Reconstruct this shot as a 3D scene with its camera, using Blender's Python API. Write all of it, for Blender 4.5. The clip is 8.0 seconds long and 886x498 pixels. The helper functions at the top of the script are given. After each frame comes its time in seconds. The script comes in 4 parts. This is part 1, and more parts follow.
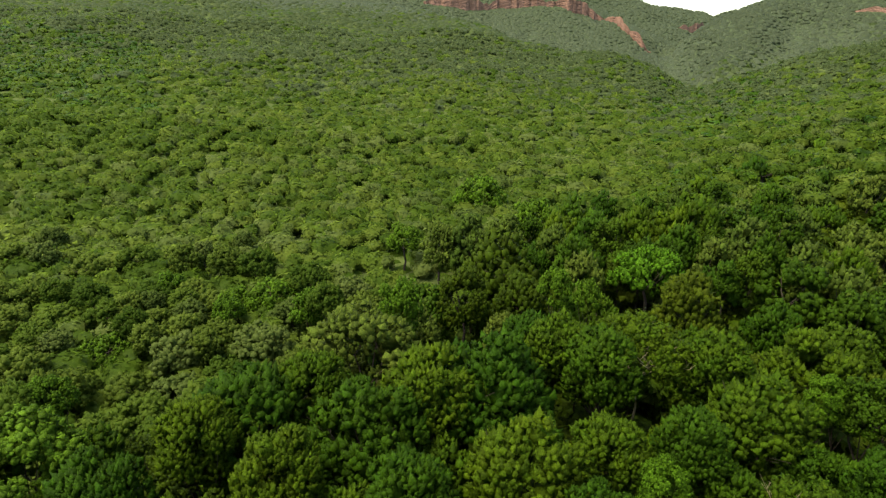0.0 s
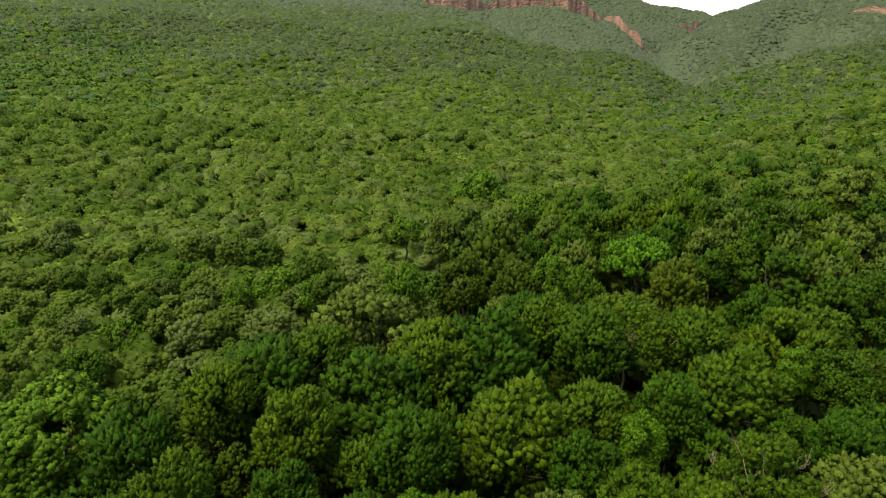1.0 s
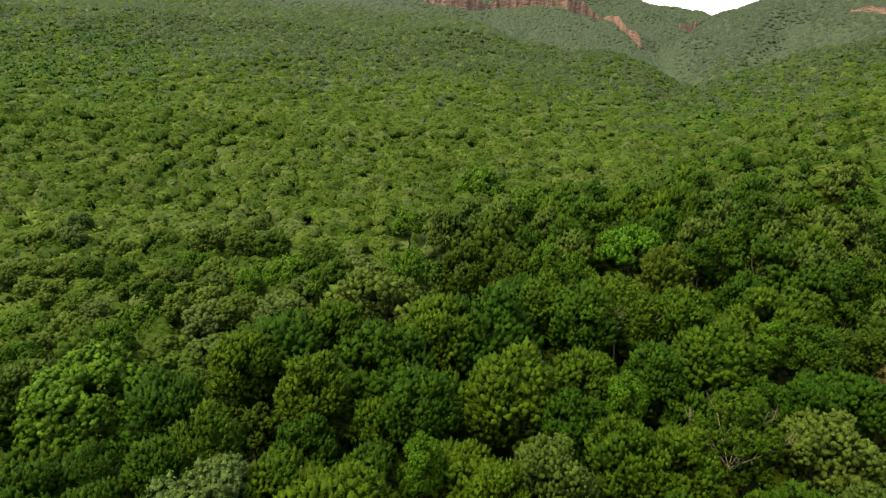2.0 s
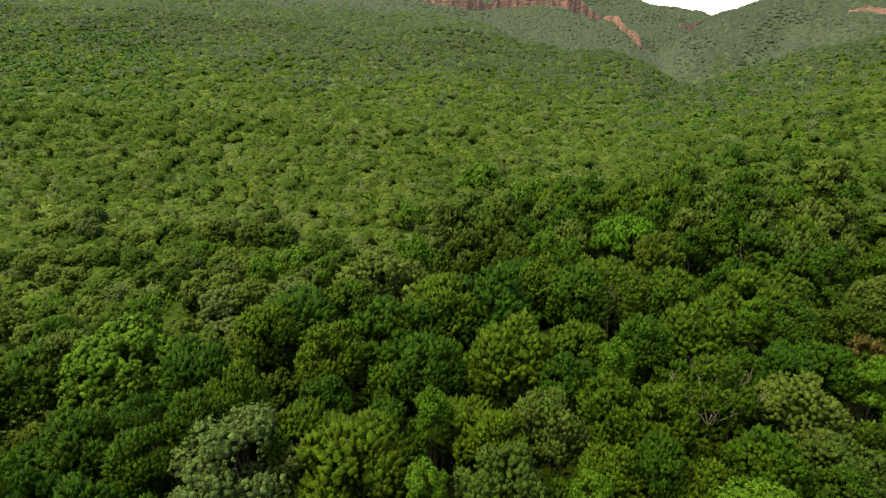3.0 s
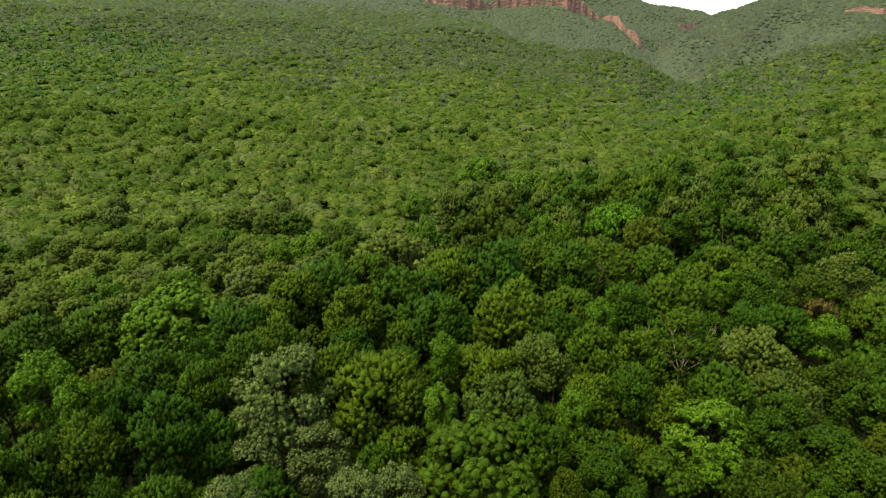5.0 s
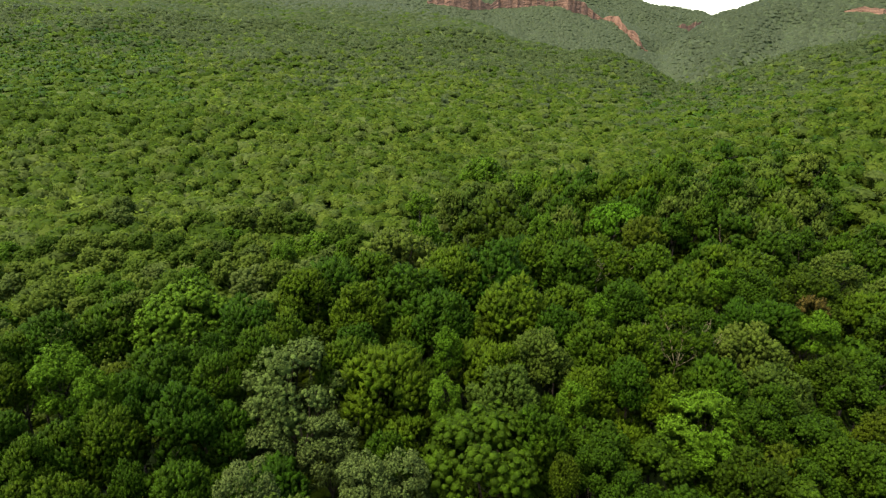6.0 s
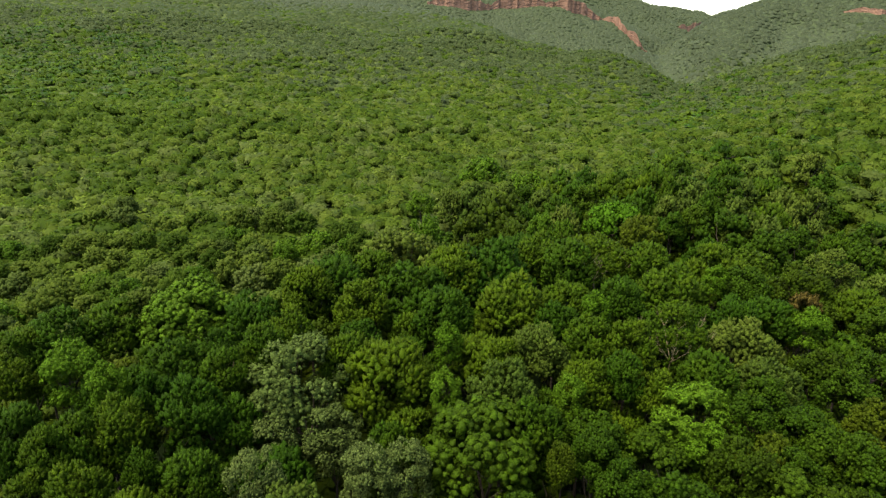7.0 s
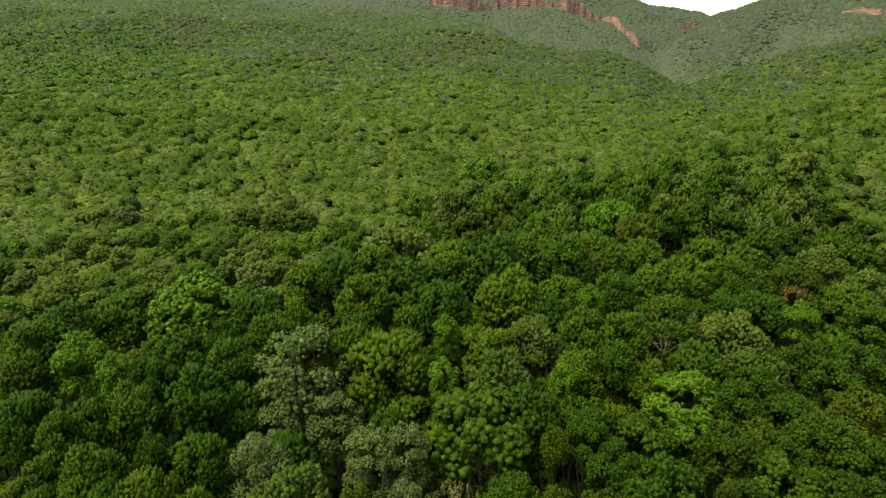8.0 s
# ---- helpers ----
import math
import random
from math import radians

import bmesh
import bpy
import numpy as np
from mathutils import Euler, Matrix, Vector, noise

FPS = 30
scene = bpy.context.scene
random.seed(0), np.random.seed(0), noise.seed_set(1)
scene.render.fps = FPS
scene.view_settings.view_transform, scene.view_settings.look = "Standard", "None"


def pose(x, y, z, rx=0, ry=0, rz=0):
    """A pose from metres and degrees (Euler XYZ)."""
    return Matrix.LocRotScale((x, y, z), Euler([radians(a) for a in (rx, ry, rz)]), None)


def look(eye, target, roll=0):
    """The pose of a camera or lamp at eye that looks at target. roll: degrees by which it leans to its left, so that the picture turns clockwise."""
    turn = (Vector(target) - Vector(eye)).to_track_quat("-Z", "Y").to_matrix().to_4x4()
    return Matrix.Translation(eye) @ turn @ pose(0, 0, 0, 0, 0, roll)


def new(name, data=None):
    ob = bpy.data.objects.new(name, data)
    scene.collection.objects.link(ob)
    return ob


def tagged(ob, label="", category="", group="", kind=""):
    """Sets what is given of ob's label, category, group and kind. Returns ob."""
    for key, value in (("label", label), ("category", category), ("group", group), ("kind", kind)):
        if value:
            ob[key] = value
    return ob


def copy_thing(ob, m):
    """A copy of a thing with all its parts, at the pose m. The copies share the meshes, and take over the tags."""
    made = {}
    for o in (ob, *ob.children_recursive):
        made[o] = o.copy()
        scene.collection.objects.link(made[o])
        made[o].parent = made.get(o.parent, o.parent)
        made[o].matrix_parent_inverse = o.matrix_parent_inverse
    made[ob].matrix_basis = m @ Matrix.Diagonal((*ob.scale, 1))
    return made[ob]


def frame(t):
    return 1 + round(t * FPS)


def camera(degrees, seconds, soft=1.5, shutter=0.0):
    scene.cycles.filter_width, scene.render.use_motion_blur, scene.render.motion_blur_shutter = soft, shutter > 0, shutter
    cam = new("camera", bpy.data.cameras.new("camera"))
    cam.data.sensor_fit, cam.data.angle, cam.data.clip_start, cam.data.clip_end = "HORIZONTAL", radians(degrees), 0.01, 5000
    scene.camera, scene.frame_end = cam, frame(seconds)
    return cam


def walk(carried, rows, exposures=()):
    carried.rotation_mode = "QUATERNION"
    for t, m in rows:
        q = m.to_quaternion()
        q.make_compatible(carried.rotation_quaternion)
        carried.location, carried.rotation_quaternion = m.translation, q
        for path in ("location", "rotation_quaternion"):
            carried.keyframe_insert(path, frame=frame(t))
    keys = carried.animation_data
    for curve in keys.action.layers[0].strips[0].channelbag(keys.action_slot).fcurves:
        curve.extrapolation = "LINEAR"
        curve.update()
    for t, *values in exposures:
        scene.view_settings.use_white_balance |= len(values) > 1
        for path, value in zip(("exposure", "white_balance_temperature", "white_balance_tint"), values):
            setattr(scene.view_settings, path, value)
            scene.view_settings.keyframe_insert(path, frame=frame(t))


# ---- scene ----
# ---- camera: a drone that draws back over the tree tops ----
cam = camera(76.0, 8.0, soft=1.3)
EYE, TILT = 45.0, -19.28
ROWS = [
    (0.0, 0.000, 0.000, 0.000, 0.000, 0.000, 0.000),
    (0.5, -0.024, -2.197, -0.889, -0.015, -0.013, -0.011),
    (1.0, -0.122, -4.513, -1.782, -0.027, -0.058, -0.034),
    (1.5, -0.271, -6.929, -2.719, -0.035, -0.080, -0.041),
    (3.0, -1.007, -14.286, -5.838, -0.008, -0.077, -0.056),
    (3.5, -1.282, -16.765, -6.846, -0.012, -0.086, -0.082),
    (4.0, -1.534, -19.239, -7.847, -0.049, -0.120, -0.067),
    (4.5, -1.756, -21.480, -8.471, -0.027, -0.141, -0.079),
    (6.0, -2.203, -25.136, -9.050, 0.102, -0.139, -0.110),
    (6.5, -2.270, -25.866, -9.175, 0.106, -0.096, -0.109),
    (7.0, -2.255, -26.645, -9.379, 0.111, -0.096, -0.083),
    (7.5, -2.206, -27.461, -9.595, 0.081, -0.085, -0.038),
    (8.0, -2.136, -28.516, -9.980, 0.063, -0.064, -0.002),
]
walk(cam, [(t, pose(0, 0, EYE, TILT) @ pose(x, y, z, 90 + pitch, roll, yaw)) for t, x, y, z, yaw, pitch, roll in ROWS],
     exposures=[(0.0, 2.80, 7600, 10), (8.0, 2.86, 7600, 10)])

# ---- light: a bright overcast sky ----
world = bpy.data.worlds.new("overcast_sky")
scene.world = world
world.use_nodes = True
wn, wl = world.node_tree.nodes, world.node_tree.links
sky = wn.new("ShaderNodeTexSky")
sky.sky_type, sky.sun_disc = "NISHITA", False
sky.sun_elevation, sky.sun_rotation = radians(66), radians(255)
sky.air_density, sky.dust_density, sky.ozone_density = 1.0, 1.5, 0.3
wl.new(sky.outputs["Color"], wn["Background"].inputs["Color"])
wn["Background"].inputs["Strength"].default_value = 0.075

sun = new("sun", bpy.data.lights.new("sun", "SUN"))
sun.data.energy, sun.data.angle, sun.data.color = 1.45, radians(40), (1.0, 0.96, 0.88)
sun.matrix_world = look((-37, -10, 86), (0, 0, 0))


# ---- materials ----
def material(name):
    m = bpy.data.materials.new(name)
    m.use_nodes = True
    return m, m.node_tree.nodes, m.node_tree.links


def leaf_material(name, low, mid, high, gloss=0.52, glow=0.14, relief_depth=0.12, grain=7.5, spotty=0.48, mixed=0.40):
    """Foliage: a tint for each tree, a finer one for each leaf spray, old and young patches, some light through the leaf."""
    m, n, l = material(name)
    bsdf = n["Principled BSDF"]
    tint, info = n.new("ShaderNodeAttribute"), n.new("ShaderNodeObjectInfo")
    tint.attribute_name = "tree_tint"
    add = n.new("ShaderNodeMath")
    add.operation = "ADD"
    l.new(tint.outputs["Fac"], add.inputs[0])
    l.new(info.outputs["Random"], add.inputs[1])
    wrap = n.new("ShaderNodeMath")
    wrap.operation = "FRACT"
    l.new(add.outputs[0], wrap.inputs[0])
    ramp = n.new("ShaderNodeValToRGB")
    e = ramp.color_ramp.elements
    e[0].position, e[0].color = 0.0, (*low, 1)
    e[1].position, e[1].color = 1.0, (*high, 1)
    e.new(0.5).color = (*mid, 1)
    geo = n.new("ShaderNodeNewGeometry")
    patch = n.new("ShaderNodeTexNoise")
    patch.inputs["Scale"].default_value, patch.inputs["Detail"].default_value = 0.55, 2.0
    l.new(geo.outputs["Position"], patch.inputs["Vector"])
    mix = n.new("ShaderNodeMath")
    mix.operation = "MULTIPLY_ADD"
    mix.inputs[1].default_value = 0.7
    l.new(wrap.outputs[0], mix.inputs[0])
    shift = n.new("ShaderNodeMapRange")
    shift.inputs["From Min"].default_value, shift.inputs["From Max"].default_value = 0.3, 0.7
    shift.inputs["To Min"].default_value, shift.inputs["To Max"].default_value = 0.0, 0.3
    l.new(patch.outputs["Fac"], shift.inputs["Value"])
    l.new(shift.outputs["Result"], mix.inputs[2])
    l.new(mix.outputs[0], ramp.inputs["Fac"])
    vary = n.new("ShaderNodeMapRange")
    vary.inputs["To Min"].default_value, vary.inputs["To Max"].default_value = 1 - mixed, 1 + mixed
    l.new(geo.outputs["Random Per Island"], vary.inputs["Value"])
    hsv = n.new("ShaderNodeHueSaturation")
    l.new(ramp.outputs["Color"], hsv.inputs["Color"])
    mottle = n.new("ShaderNodeTexNoise")
    mottle.inputs["Scale"].default_value, mottle.inputs["Detail"].default_value = grain * 1.7, 3.0
    l.new(geo.outputs["Position"], mottle.inputs["Vector"])
    spots = n.new("ShaderNodeMapRange")
    spots.inputs["From Min"].default_value, spots.inputs["From Max"].default_value = 0.3, 0.7
    spots.inputs["To Min"].default_value, spots.inputs["To Max"].default_value = 1 - spotty, 1 + spotty
    l.new(mottle.outputs["Fac"], spots.inputs["Value"])
    tone = n.new("ShaderNodeMath")
    tone.operation = "MULTIPLY"
    l.new(vary.outputs["Result"], tone.inputs[0])
    l.new(spots.outputs["Result"], tone.inputs[1])
    l.new(tone.outputs[0], hsv.inputs["Value"])
    l.new(hsv.outputs["Color"], bsdf.inputs["Base Color"])
    fine = n.new("ShaderNodeTexNoise")
    fine.inputs["Scale"].default_value, fine.inputs["Detail"].default_value = grain, 4.0
    fine.inputs["Roughness"].default_value = 0.65
    l.new(geo.outputs["Position"], fine.inputs["Vector"])
    relief = n.new("ShaderNodeBump")
    relief.inputs["Strength"].default_value, relief.inputs["Distance"].default_value = 0.9, relief_depth
    l.new(fine.outputs["Fac"], relief.inputs["Height"])
    l.new(relief.outputs["Normal"], bsdf.inputs["Normal"])
    bsdf.inputs["Roughness"].default_value = gloss
    bsdf.inputs["Specular IOR Level"].default_value = 0.035
    through_leaf = n.new("ShaderNodeBsdfTranslucent")
    l.new(hsv.outputs["Color"], through_leaf.inputs["Color"])
    both = n.new("ShaderNodeMixShader")
    both.inputs["Fac"].default_value = glow
    l.new(bsdf.outputs[0], both.inputs[1])
    l.new(through_leaf.outputs[0], both.inputs[2])
    l.new(both.outputs[0], n["Material Output"].inputs["Surface"])
    return m


def mottled(name, dark, light, scale, rough=0.9, bump=0.4, stretch=(1, 1, 1), distance=0.3):
    """An earthy surface: two noises, coarse and fine, in colour and relief."""
    m, n, l = material(name)
    bsdf = n["Principled BSDF"]
    geo, squeeze = n.new("ShaderNodeNewGeometry"), n.new("ShaderNodeMapping")
    squeeze.inputs["Scale"].default_value = stretch
    l.new(geo.outputs["Position"], squeeze.inputs["Vector"])
    coarse, fine = n.new("ShaderNodeTexNoise"), n.new("ShaderNodeTexNoise")
    for tex, k in ((coarse, scale), (fine, scale * 9)):
        tex.inputs["Scale"].default_value, tex.inputs["Detail"].default_value = k, 4.0
        l.new(squeeze.outputs["Vector"], tex.inputs["Vector"])
    half = n.new("ShaderNodeMath")
    half.operation = "MULTIPLY_ADD"
    half.inputs[1].default_value = 0.5
    l.new(fine.outputs["Fac"], half.inputs[0])
    half2 = n.new("ShaderNodeMath")
    half2.operation = "MULTIPLY"
    half2.inputs[1].default_value = 0.5
    l.new(coarse.outputs["Fac"], half2.inputs[0])
    l.new(half2.outputs[0], half.inputs[2])
    ramp = n.new("ShaderNodeValToRGB")
    e = ramp.color_ramp.elements
    e[0].position, e[0].color = 0.36, (*dark, 1)
    e[1].position, e[1].color = 0.64, (*light, 1)
    l.new(half.outputs[0], ramp.inputs["Fac"])
    l.new(ramp.outputs["Color"], bsdf.inputs["Base Color"])
    relief = n.new("ShaderNodeBump")
    relief.inputs["Strength"].default_value, relief.inputs["Distance"].default_value = bump, distance
    l.new(half.outputs[0], relief.inputs["Height"])
    l.new(relief.outputs["Normal"], bsdf.inputs["Normal"])
    bsdf.inputs["Roughness"].default_value = rough
    bsdf.inputs["Specular IOR Level"].default_value = 0.05
    return m


OLIVE = leaf_material("dark_olive_leaves", (0.00989, 0.0316, 0.00126), (0.0177, 0.0415, 0.00169), (0.036, 0.0602, 0.00239))
DEEP = leaf_material("deep_green_leaves", (0.0125, 0.0273, 0.00121), (0.0192, 0.0353, 0.00163), (0.0312, 0.0459, 0.00224))
SUNNY = leaf_material("light_olive_leaves", (0.0228, 0.0428, 0.00492), (0.0319, 0.0532, 0.00623), (0.0477, 0.0679, 0.00819))
FRESH = leaf_material("fresh_green_leaves", (0.013, 0.0329, 0.00149), (0.0181, 0.0408, 0.00191), (0.0267, 0.0502, 0.00266))
LIME = leaf_material("pale_lime_leaves", (0.0336, 0.0805, 0.00374), (0.0415, 0.0923, 0.00499), (0.0524, 0.106, 0.00677))
VIVID = leaf_material("vivid_green_leaves", (0.0319, 0.0839, 0.00387), (0.0369, 0.0928, 0.00464), (0.0425, 0.103, 0.00542))
SILVER = leaf_material("silver_green_leaves", (0.0402, 0.0648, 0.0125), (0.0516, 0.0773, 0.0177), (0.0688, 0.0949, 0.0251))
BRIGHT = leaf_material("bright_green_leaves", (0.027, 0.064, 0.0036), (0.035, 0.076, 0.0044), (0.046, 0.090, 0.0056))
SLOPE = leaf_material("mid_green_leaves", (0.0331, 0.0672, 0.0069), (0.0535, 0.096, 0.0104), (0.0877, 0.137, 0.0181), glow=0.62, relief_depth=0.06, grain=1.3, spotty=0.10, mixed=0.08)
DRY = leaf_material("yellowish_green_leaves", (0.0554, 0.0903, 0.0112), (0.079, 0.12, 0.0165), (0.11, 0.158, 0.0243), glow=0.62, relief_depth=0.06, grain=1.3, spotty=0.10, mixed=0.08)
GREY = leaf_material("grey_green_leaves", (0.0516, 0.0834, 0.0149), (0.0756, 0.113, 0.0231), (0.108, 0.147, 0.0357), glow=0.62, relief_depth=0.06, grain=1.3, spotty=0.10, mixed=0.08)
# far hills: distance haze and hill shade put into the leaf colour
HAZED_SHADE = leaf_material("hazed_shaded_hill_leaves", (0.0772, 0.104, 0.0571), (0.0894, 0.12, 0.0661), (0.101, 0.131, 0.075), glow=0.65, relief_depth=0.06, grain=1.0, spotty=0.12, mixed=0.06)
RUST = leaf_material("rusty_brown_leaves", (0.036, 0.031, 0.006), (0.045, 0.036, 0.007), (0.054, 0.042, 0.009))
STRAW = leaf_material("straw_coloured_leaves", (0.070, 0.066, 0.020), (0.090, 0.080, 0.026), (0.110, 0.095, 0.033))
# distance haze mixed into the leaf colours of upper slope and right hill
HAZED_HILL = leaf_material("hazed_hill_leaves", (0.0416, 0.0648, 0.0199), (0.0573, 0.0852, 0.0289), (0.0796, 0.109, 0.0429), glow=0.6, relief_depth=0.06, grain=1.0, spotty=0.1, mixed=0.06)
HAZED_MOUNTAIN = leaf_material("hazed_mountain_leaves", (0.057, 0.0782, 0.0422), (0.0636, 0.0862, 0.0461), (0.0721, 0.0941, 0.0518), glow=0.6, relief_depth=0.06, grain=1.0, spotty=0.1, mixed=0.06)
BARK = mottled("grey_brown_bark", (0.022, 0.018, 0.013), (0.055, 0.046, 0.036), 1.5, stretch=(1, 1, 0.25))
PALE = mottled("pale_dry_bark", (0.124, 0.105, 0.0614), (0.218, 0.186, 0.109), 1.5, stretch=(1, 1, 0.25))
EARTH = mottled("grass_and_earth", (0.034, 0.054, 0.012), (0.048, 0.064, 0.017), 0.06)
# leaf litter under the valley forest, its shade put into a near-black colour; grass on the open slopes, low scrub on
# the mountains tinted like the hazed crowns
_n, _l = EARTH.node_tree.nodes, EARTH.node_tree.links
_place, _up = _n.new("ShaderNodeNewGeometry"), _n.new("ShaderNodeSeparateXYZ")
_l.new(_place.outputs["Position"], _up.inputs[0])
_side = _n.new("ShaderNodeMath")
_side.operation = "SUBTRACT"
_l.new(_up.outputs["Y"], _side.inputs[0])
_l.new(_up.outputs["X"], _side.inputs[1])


def ground_zone(distance, near, far, below, above):
    """Blend from one ground cover to another along a distance up the valley."""
    zone, mix = _n.new("ShaderNodeMapRange"), _n.new("ShaderNodeMix")
    zone.inputs["From Min"].default_value, zone.inputs["From Max"].default_value = near, far
    _l.new(distance, zone.inputs["Value"])
    mix.data_type = "RGBA"
    _l.new(zone.outputs["Result"], mix.inputs[0])
    for slot, cover in ((6, below), (7, above)):
        if isinstance(cover, tuple):
            mix.inputs[slot].default_value = (*cover, 1)
        else:
            _l.new(cover, mix.inputs[slot])
    return mix.outputs[2]


_grass = next(k for k in _n if k.type == "VALTORGB").outputs["Color"]
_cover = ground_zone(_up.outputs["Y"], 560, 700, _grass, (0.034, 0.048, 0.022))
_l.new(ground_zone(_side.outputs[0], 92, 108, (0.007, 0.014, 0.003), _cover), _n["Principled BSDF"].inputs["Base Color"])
ROCK = mottled("red_sandstone", (0.107, 0.0624, 0.0432), (0.238, 0.139, 0.0976), 0.09, stretch=(1.6, 1.6, 0.5), bump=0.7, distance=2.5)


# ---- the lie of the land ----
def soft(v, w):
    """A ramp with a rounded foot of width w."""
    return w * np.logaddexp(0, np.clip(v / w, -60, 60))


def step(v, a, b):
    k = np.clip((v - a) / (b - a), 0, 1)
    return k * k * (3 - 2 * k)


def waves(x, y, size, seed):
    """Smooth unevenness of about -1 to 1, with bumps of that size in metres."""
    r = np.random.RandomState(seed)
    total = 0
    for k in range(7):
        a, f, p = r.uniform(0, 6.283), 6.283 / size * r.uniform(0.6, 1.7), r.uniform(0, 6.283)
        total = total + np.sin(f * (x * np.cos(a) + y * np.sin(a)) + p)
    return total / 4


def ridge(x, y, crest, slope):
    """A mountain ridge whose crest runs through the points (x, y, z), falling to both sides."""
    best = np.full(np.shape(x), -1e4)
    for (ax, ay, az), (bx, by, bz) in zip(crest, crest[1:]):
        dx, dy = bx - ax, by - ay
        k = np.clip(((x - ax) * dx + (y - ay) * dy) / (dx * dx + dy * dy), 0, 1)
        d = np.hypot(x - ax - k * dx, y - ay - k * dy)
        best = np.maximum(best, az + k * (bz - az) - slope * (np.sqrt(d * d + 100) - 10))
    return best


CLIFF_RIDGE = [(-420, 1000, 215), (150, 1000, 155), (235, 1000, 118), (330, 1000, 36), (385, 1000, 0)]
FAR_RIDGE = [(200, 1800, 280), (519, 1800, 198), (671, 1800, 164), (748, 1800, 157), (793, 1800, 142), (950, 1800, 190), (1500, 1800, 300)]
RIGHT_RIDGE = [(300, 800, -5), (318, 800, 20), (340, 800, 58), (358, 800, 84), (400, 800, 102), (600, 850, 155), (950, 950, 230)]


# a spur of the slope that comes down into the valley, and the gullies in the mountain behind it
SPUR = [(420, 400, 82), (284, 368, 52), (263, 394, 46), (238, 408, 30), (205, 428, 14)]
GULLIES = (([(236, 570), (258, 650), (278, 715), (300, 790), (322, 860)], 26, 27), ([(300, 596), (352, 651), (391, 690), (430, 745)], 13, 20), ([(392, 612), (425, 650), (462, 700)], 11, 20))


def gully(x, y, line, width):
    """How deep a place lies in a gully that runs through the points: 1 at its bed, 0 outside."""
    near = np.full(np.shape(x), 1e4)
    for (ax, ay), (bx, by) in zip(line, line[1:]):
        k = np.clip(((x - ax) * (bx - ax) + (y - ay) * (by - ay)) / ((bx - ax) ** 2 + (by - ay) ** 2), 0, 1)
        near = np.minimum(near, np.hypot(x - ax - k * (bx - ax), y - ay - k * (by - ay)))
    return np.exp(-((near / width) ** 2))


def ground_z(x, y):
    x, y = np.asarray(x, float), np.asarray(y, float)
    z = -5.0 + 4.5 * np.exp(-(((x - 8 - 0.25 * y) / 55) ** 2)) * (1 - step(y, 130, 260))
    z = z + 1.2 * waves(x, y, 70, 3) + 1.4 * step(y - x, 100, 140) + step(y, 235, 280)
    s = 0.94 * y - 0.34 * x
    hill = 0.2 * soft(s - 190, 25)
    behind = 0.755 * (x - 172) + 0.655 * (y - 480) + 34 * np.exp(-(((x - 70) / 75) ** 2))
    hill = hill + (1.5 * waves(x, y, 60, 5) + 5 * waves(x, y, 190, 6)) * step(s, 190, 420)
    z = z + np.maximum(hill - 0.75 * soft(behind, 12), -3)
    # the stream's bed up the valley
    z = z - 13 * step(y, 270, 430) * np.exp(-(((x - 144 - 0.418 * (y - 300)) / 42) ** 2)) * (1 - step(y, 560, 700))
    d = 0.864 * (x - 60) - 0.504 * (y - 200)
    right = (0.29 + 0.13 * step(y, 200, 330)) * soft(d - 18 - 14 * step(y, 280, 420), 14) * step(y, 40, 230) - 0.5 * soft(y - 470, 20)
    z = z + np.maximum(right, 0)
    z = 3 * np.logaddexp(z / 3, np.clip(ridge(x, y, SPUR, 0.40), -150, 300) / 3)
    rough = 9 * waves(x, y, 160, 8) + 3 * waves(x, y, 45, 9)
    far = ridge(x, y, CLIFF_RIDGE, 0.5)
    far = np.maximum(far, ridge(x, y, FAR_RIDGE, 0.5))
    far = np.maximum(far, ridge(x, y, RIGHT_RIDGE, 0.42))
    far = far - 4 + rough * 0.6 * step(y, 500, 900)
    for line, depth, width in GULLIES:
        far = far - depth * gully(x, y, line, width)
    return 6 * np.logaddexp(z / 6, np.clip(far, -60, 500) / 6)


def link_mesh(name, verts, faces, mat, tint=None, smooth=False, normals=None):
    """A mesh object from arrays: verts (n, 3), faces (m, 3) or (m, 4); tint: a number for each face; normals: one a vertex."""
    me = bpy.data.meshes.new(name)
    verts, faces = np.asarray(verts, np.float32), np.asarray(faces, np.int32)
    k = faces.shape[1]
    me.vertices.add(len(verts))
    me.vertices.foreach_set("co", verts.ravel())
    me.loops.add(faces.size)
    me.loops.foreach_set("vertex_index", faces.ravel())
    me.polygons.add(len(faces))
    me.polygons.foreach_set("loop_start", np.arange(0, faces.size, k, dtype=np.int32))
    me.polygons.foreach_set("use_smooth", np.full(len(faces), smooth))
    if tint is not None:
        me.attributes.new("tree_tint", "FLOAT", "FACE").data.foreach_set("value", np.asarray(tint, np.float32))
    if normals is not None:
        me.attributes.new("custom_normal", "FLOAT_VECTOR", "POINT").data.foreach_set("vector", np.asarray(normals, np.float32).ravel())
    me.update(calc_edges=True)
    me.materials.append(mat)
    return new(name, me)


gx = np.unique(np.concatenate([np.linspace(-4000, -500, 15), np.linspace(-500, -150, 30), np.linspace(-150, 200, 50),
                       np.linspace(200, 1200, 84), np.linspace(1200, 4000, 15)]))
gy = np.unique(np.concatenate([np.linspace(-4000, -100, 14), np.linspace(-100, 300, 60), np.linspace(300, 1300, 90),
                       np.linspace(1300, 2000, 30), np.linspace(2000, 4500, 10)]))
GX, GY = np.meshgrid(gx, gy)
GZ = ground_z(GX, GY)
cells = np.arange(GX.size).reshape(GX.shape)
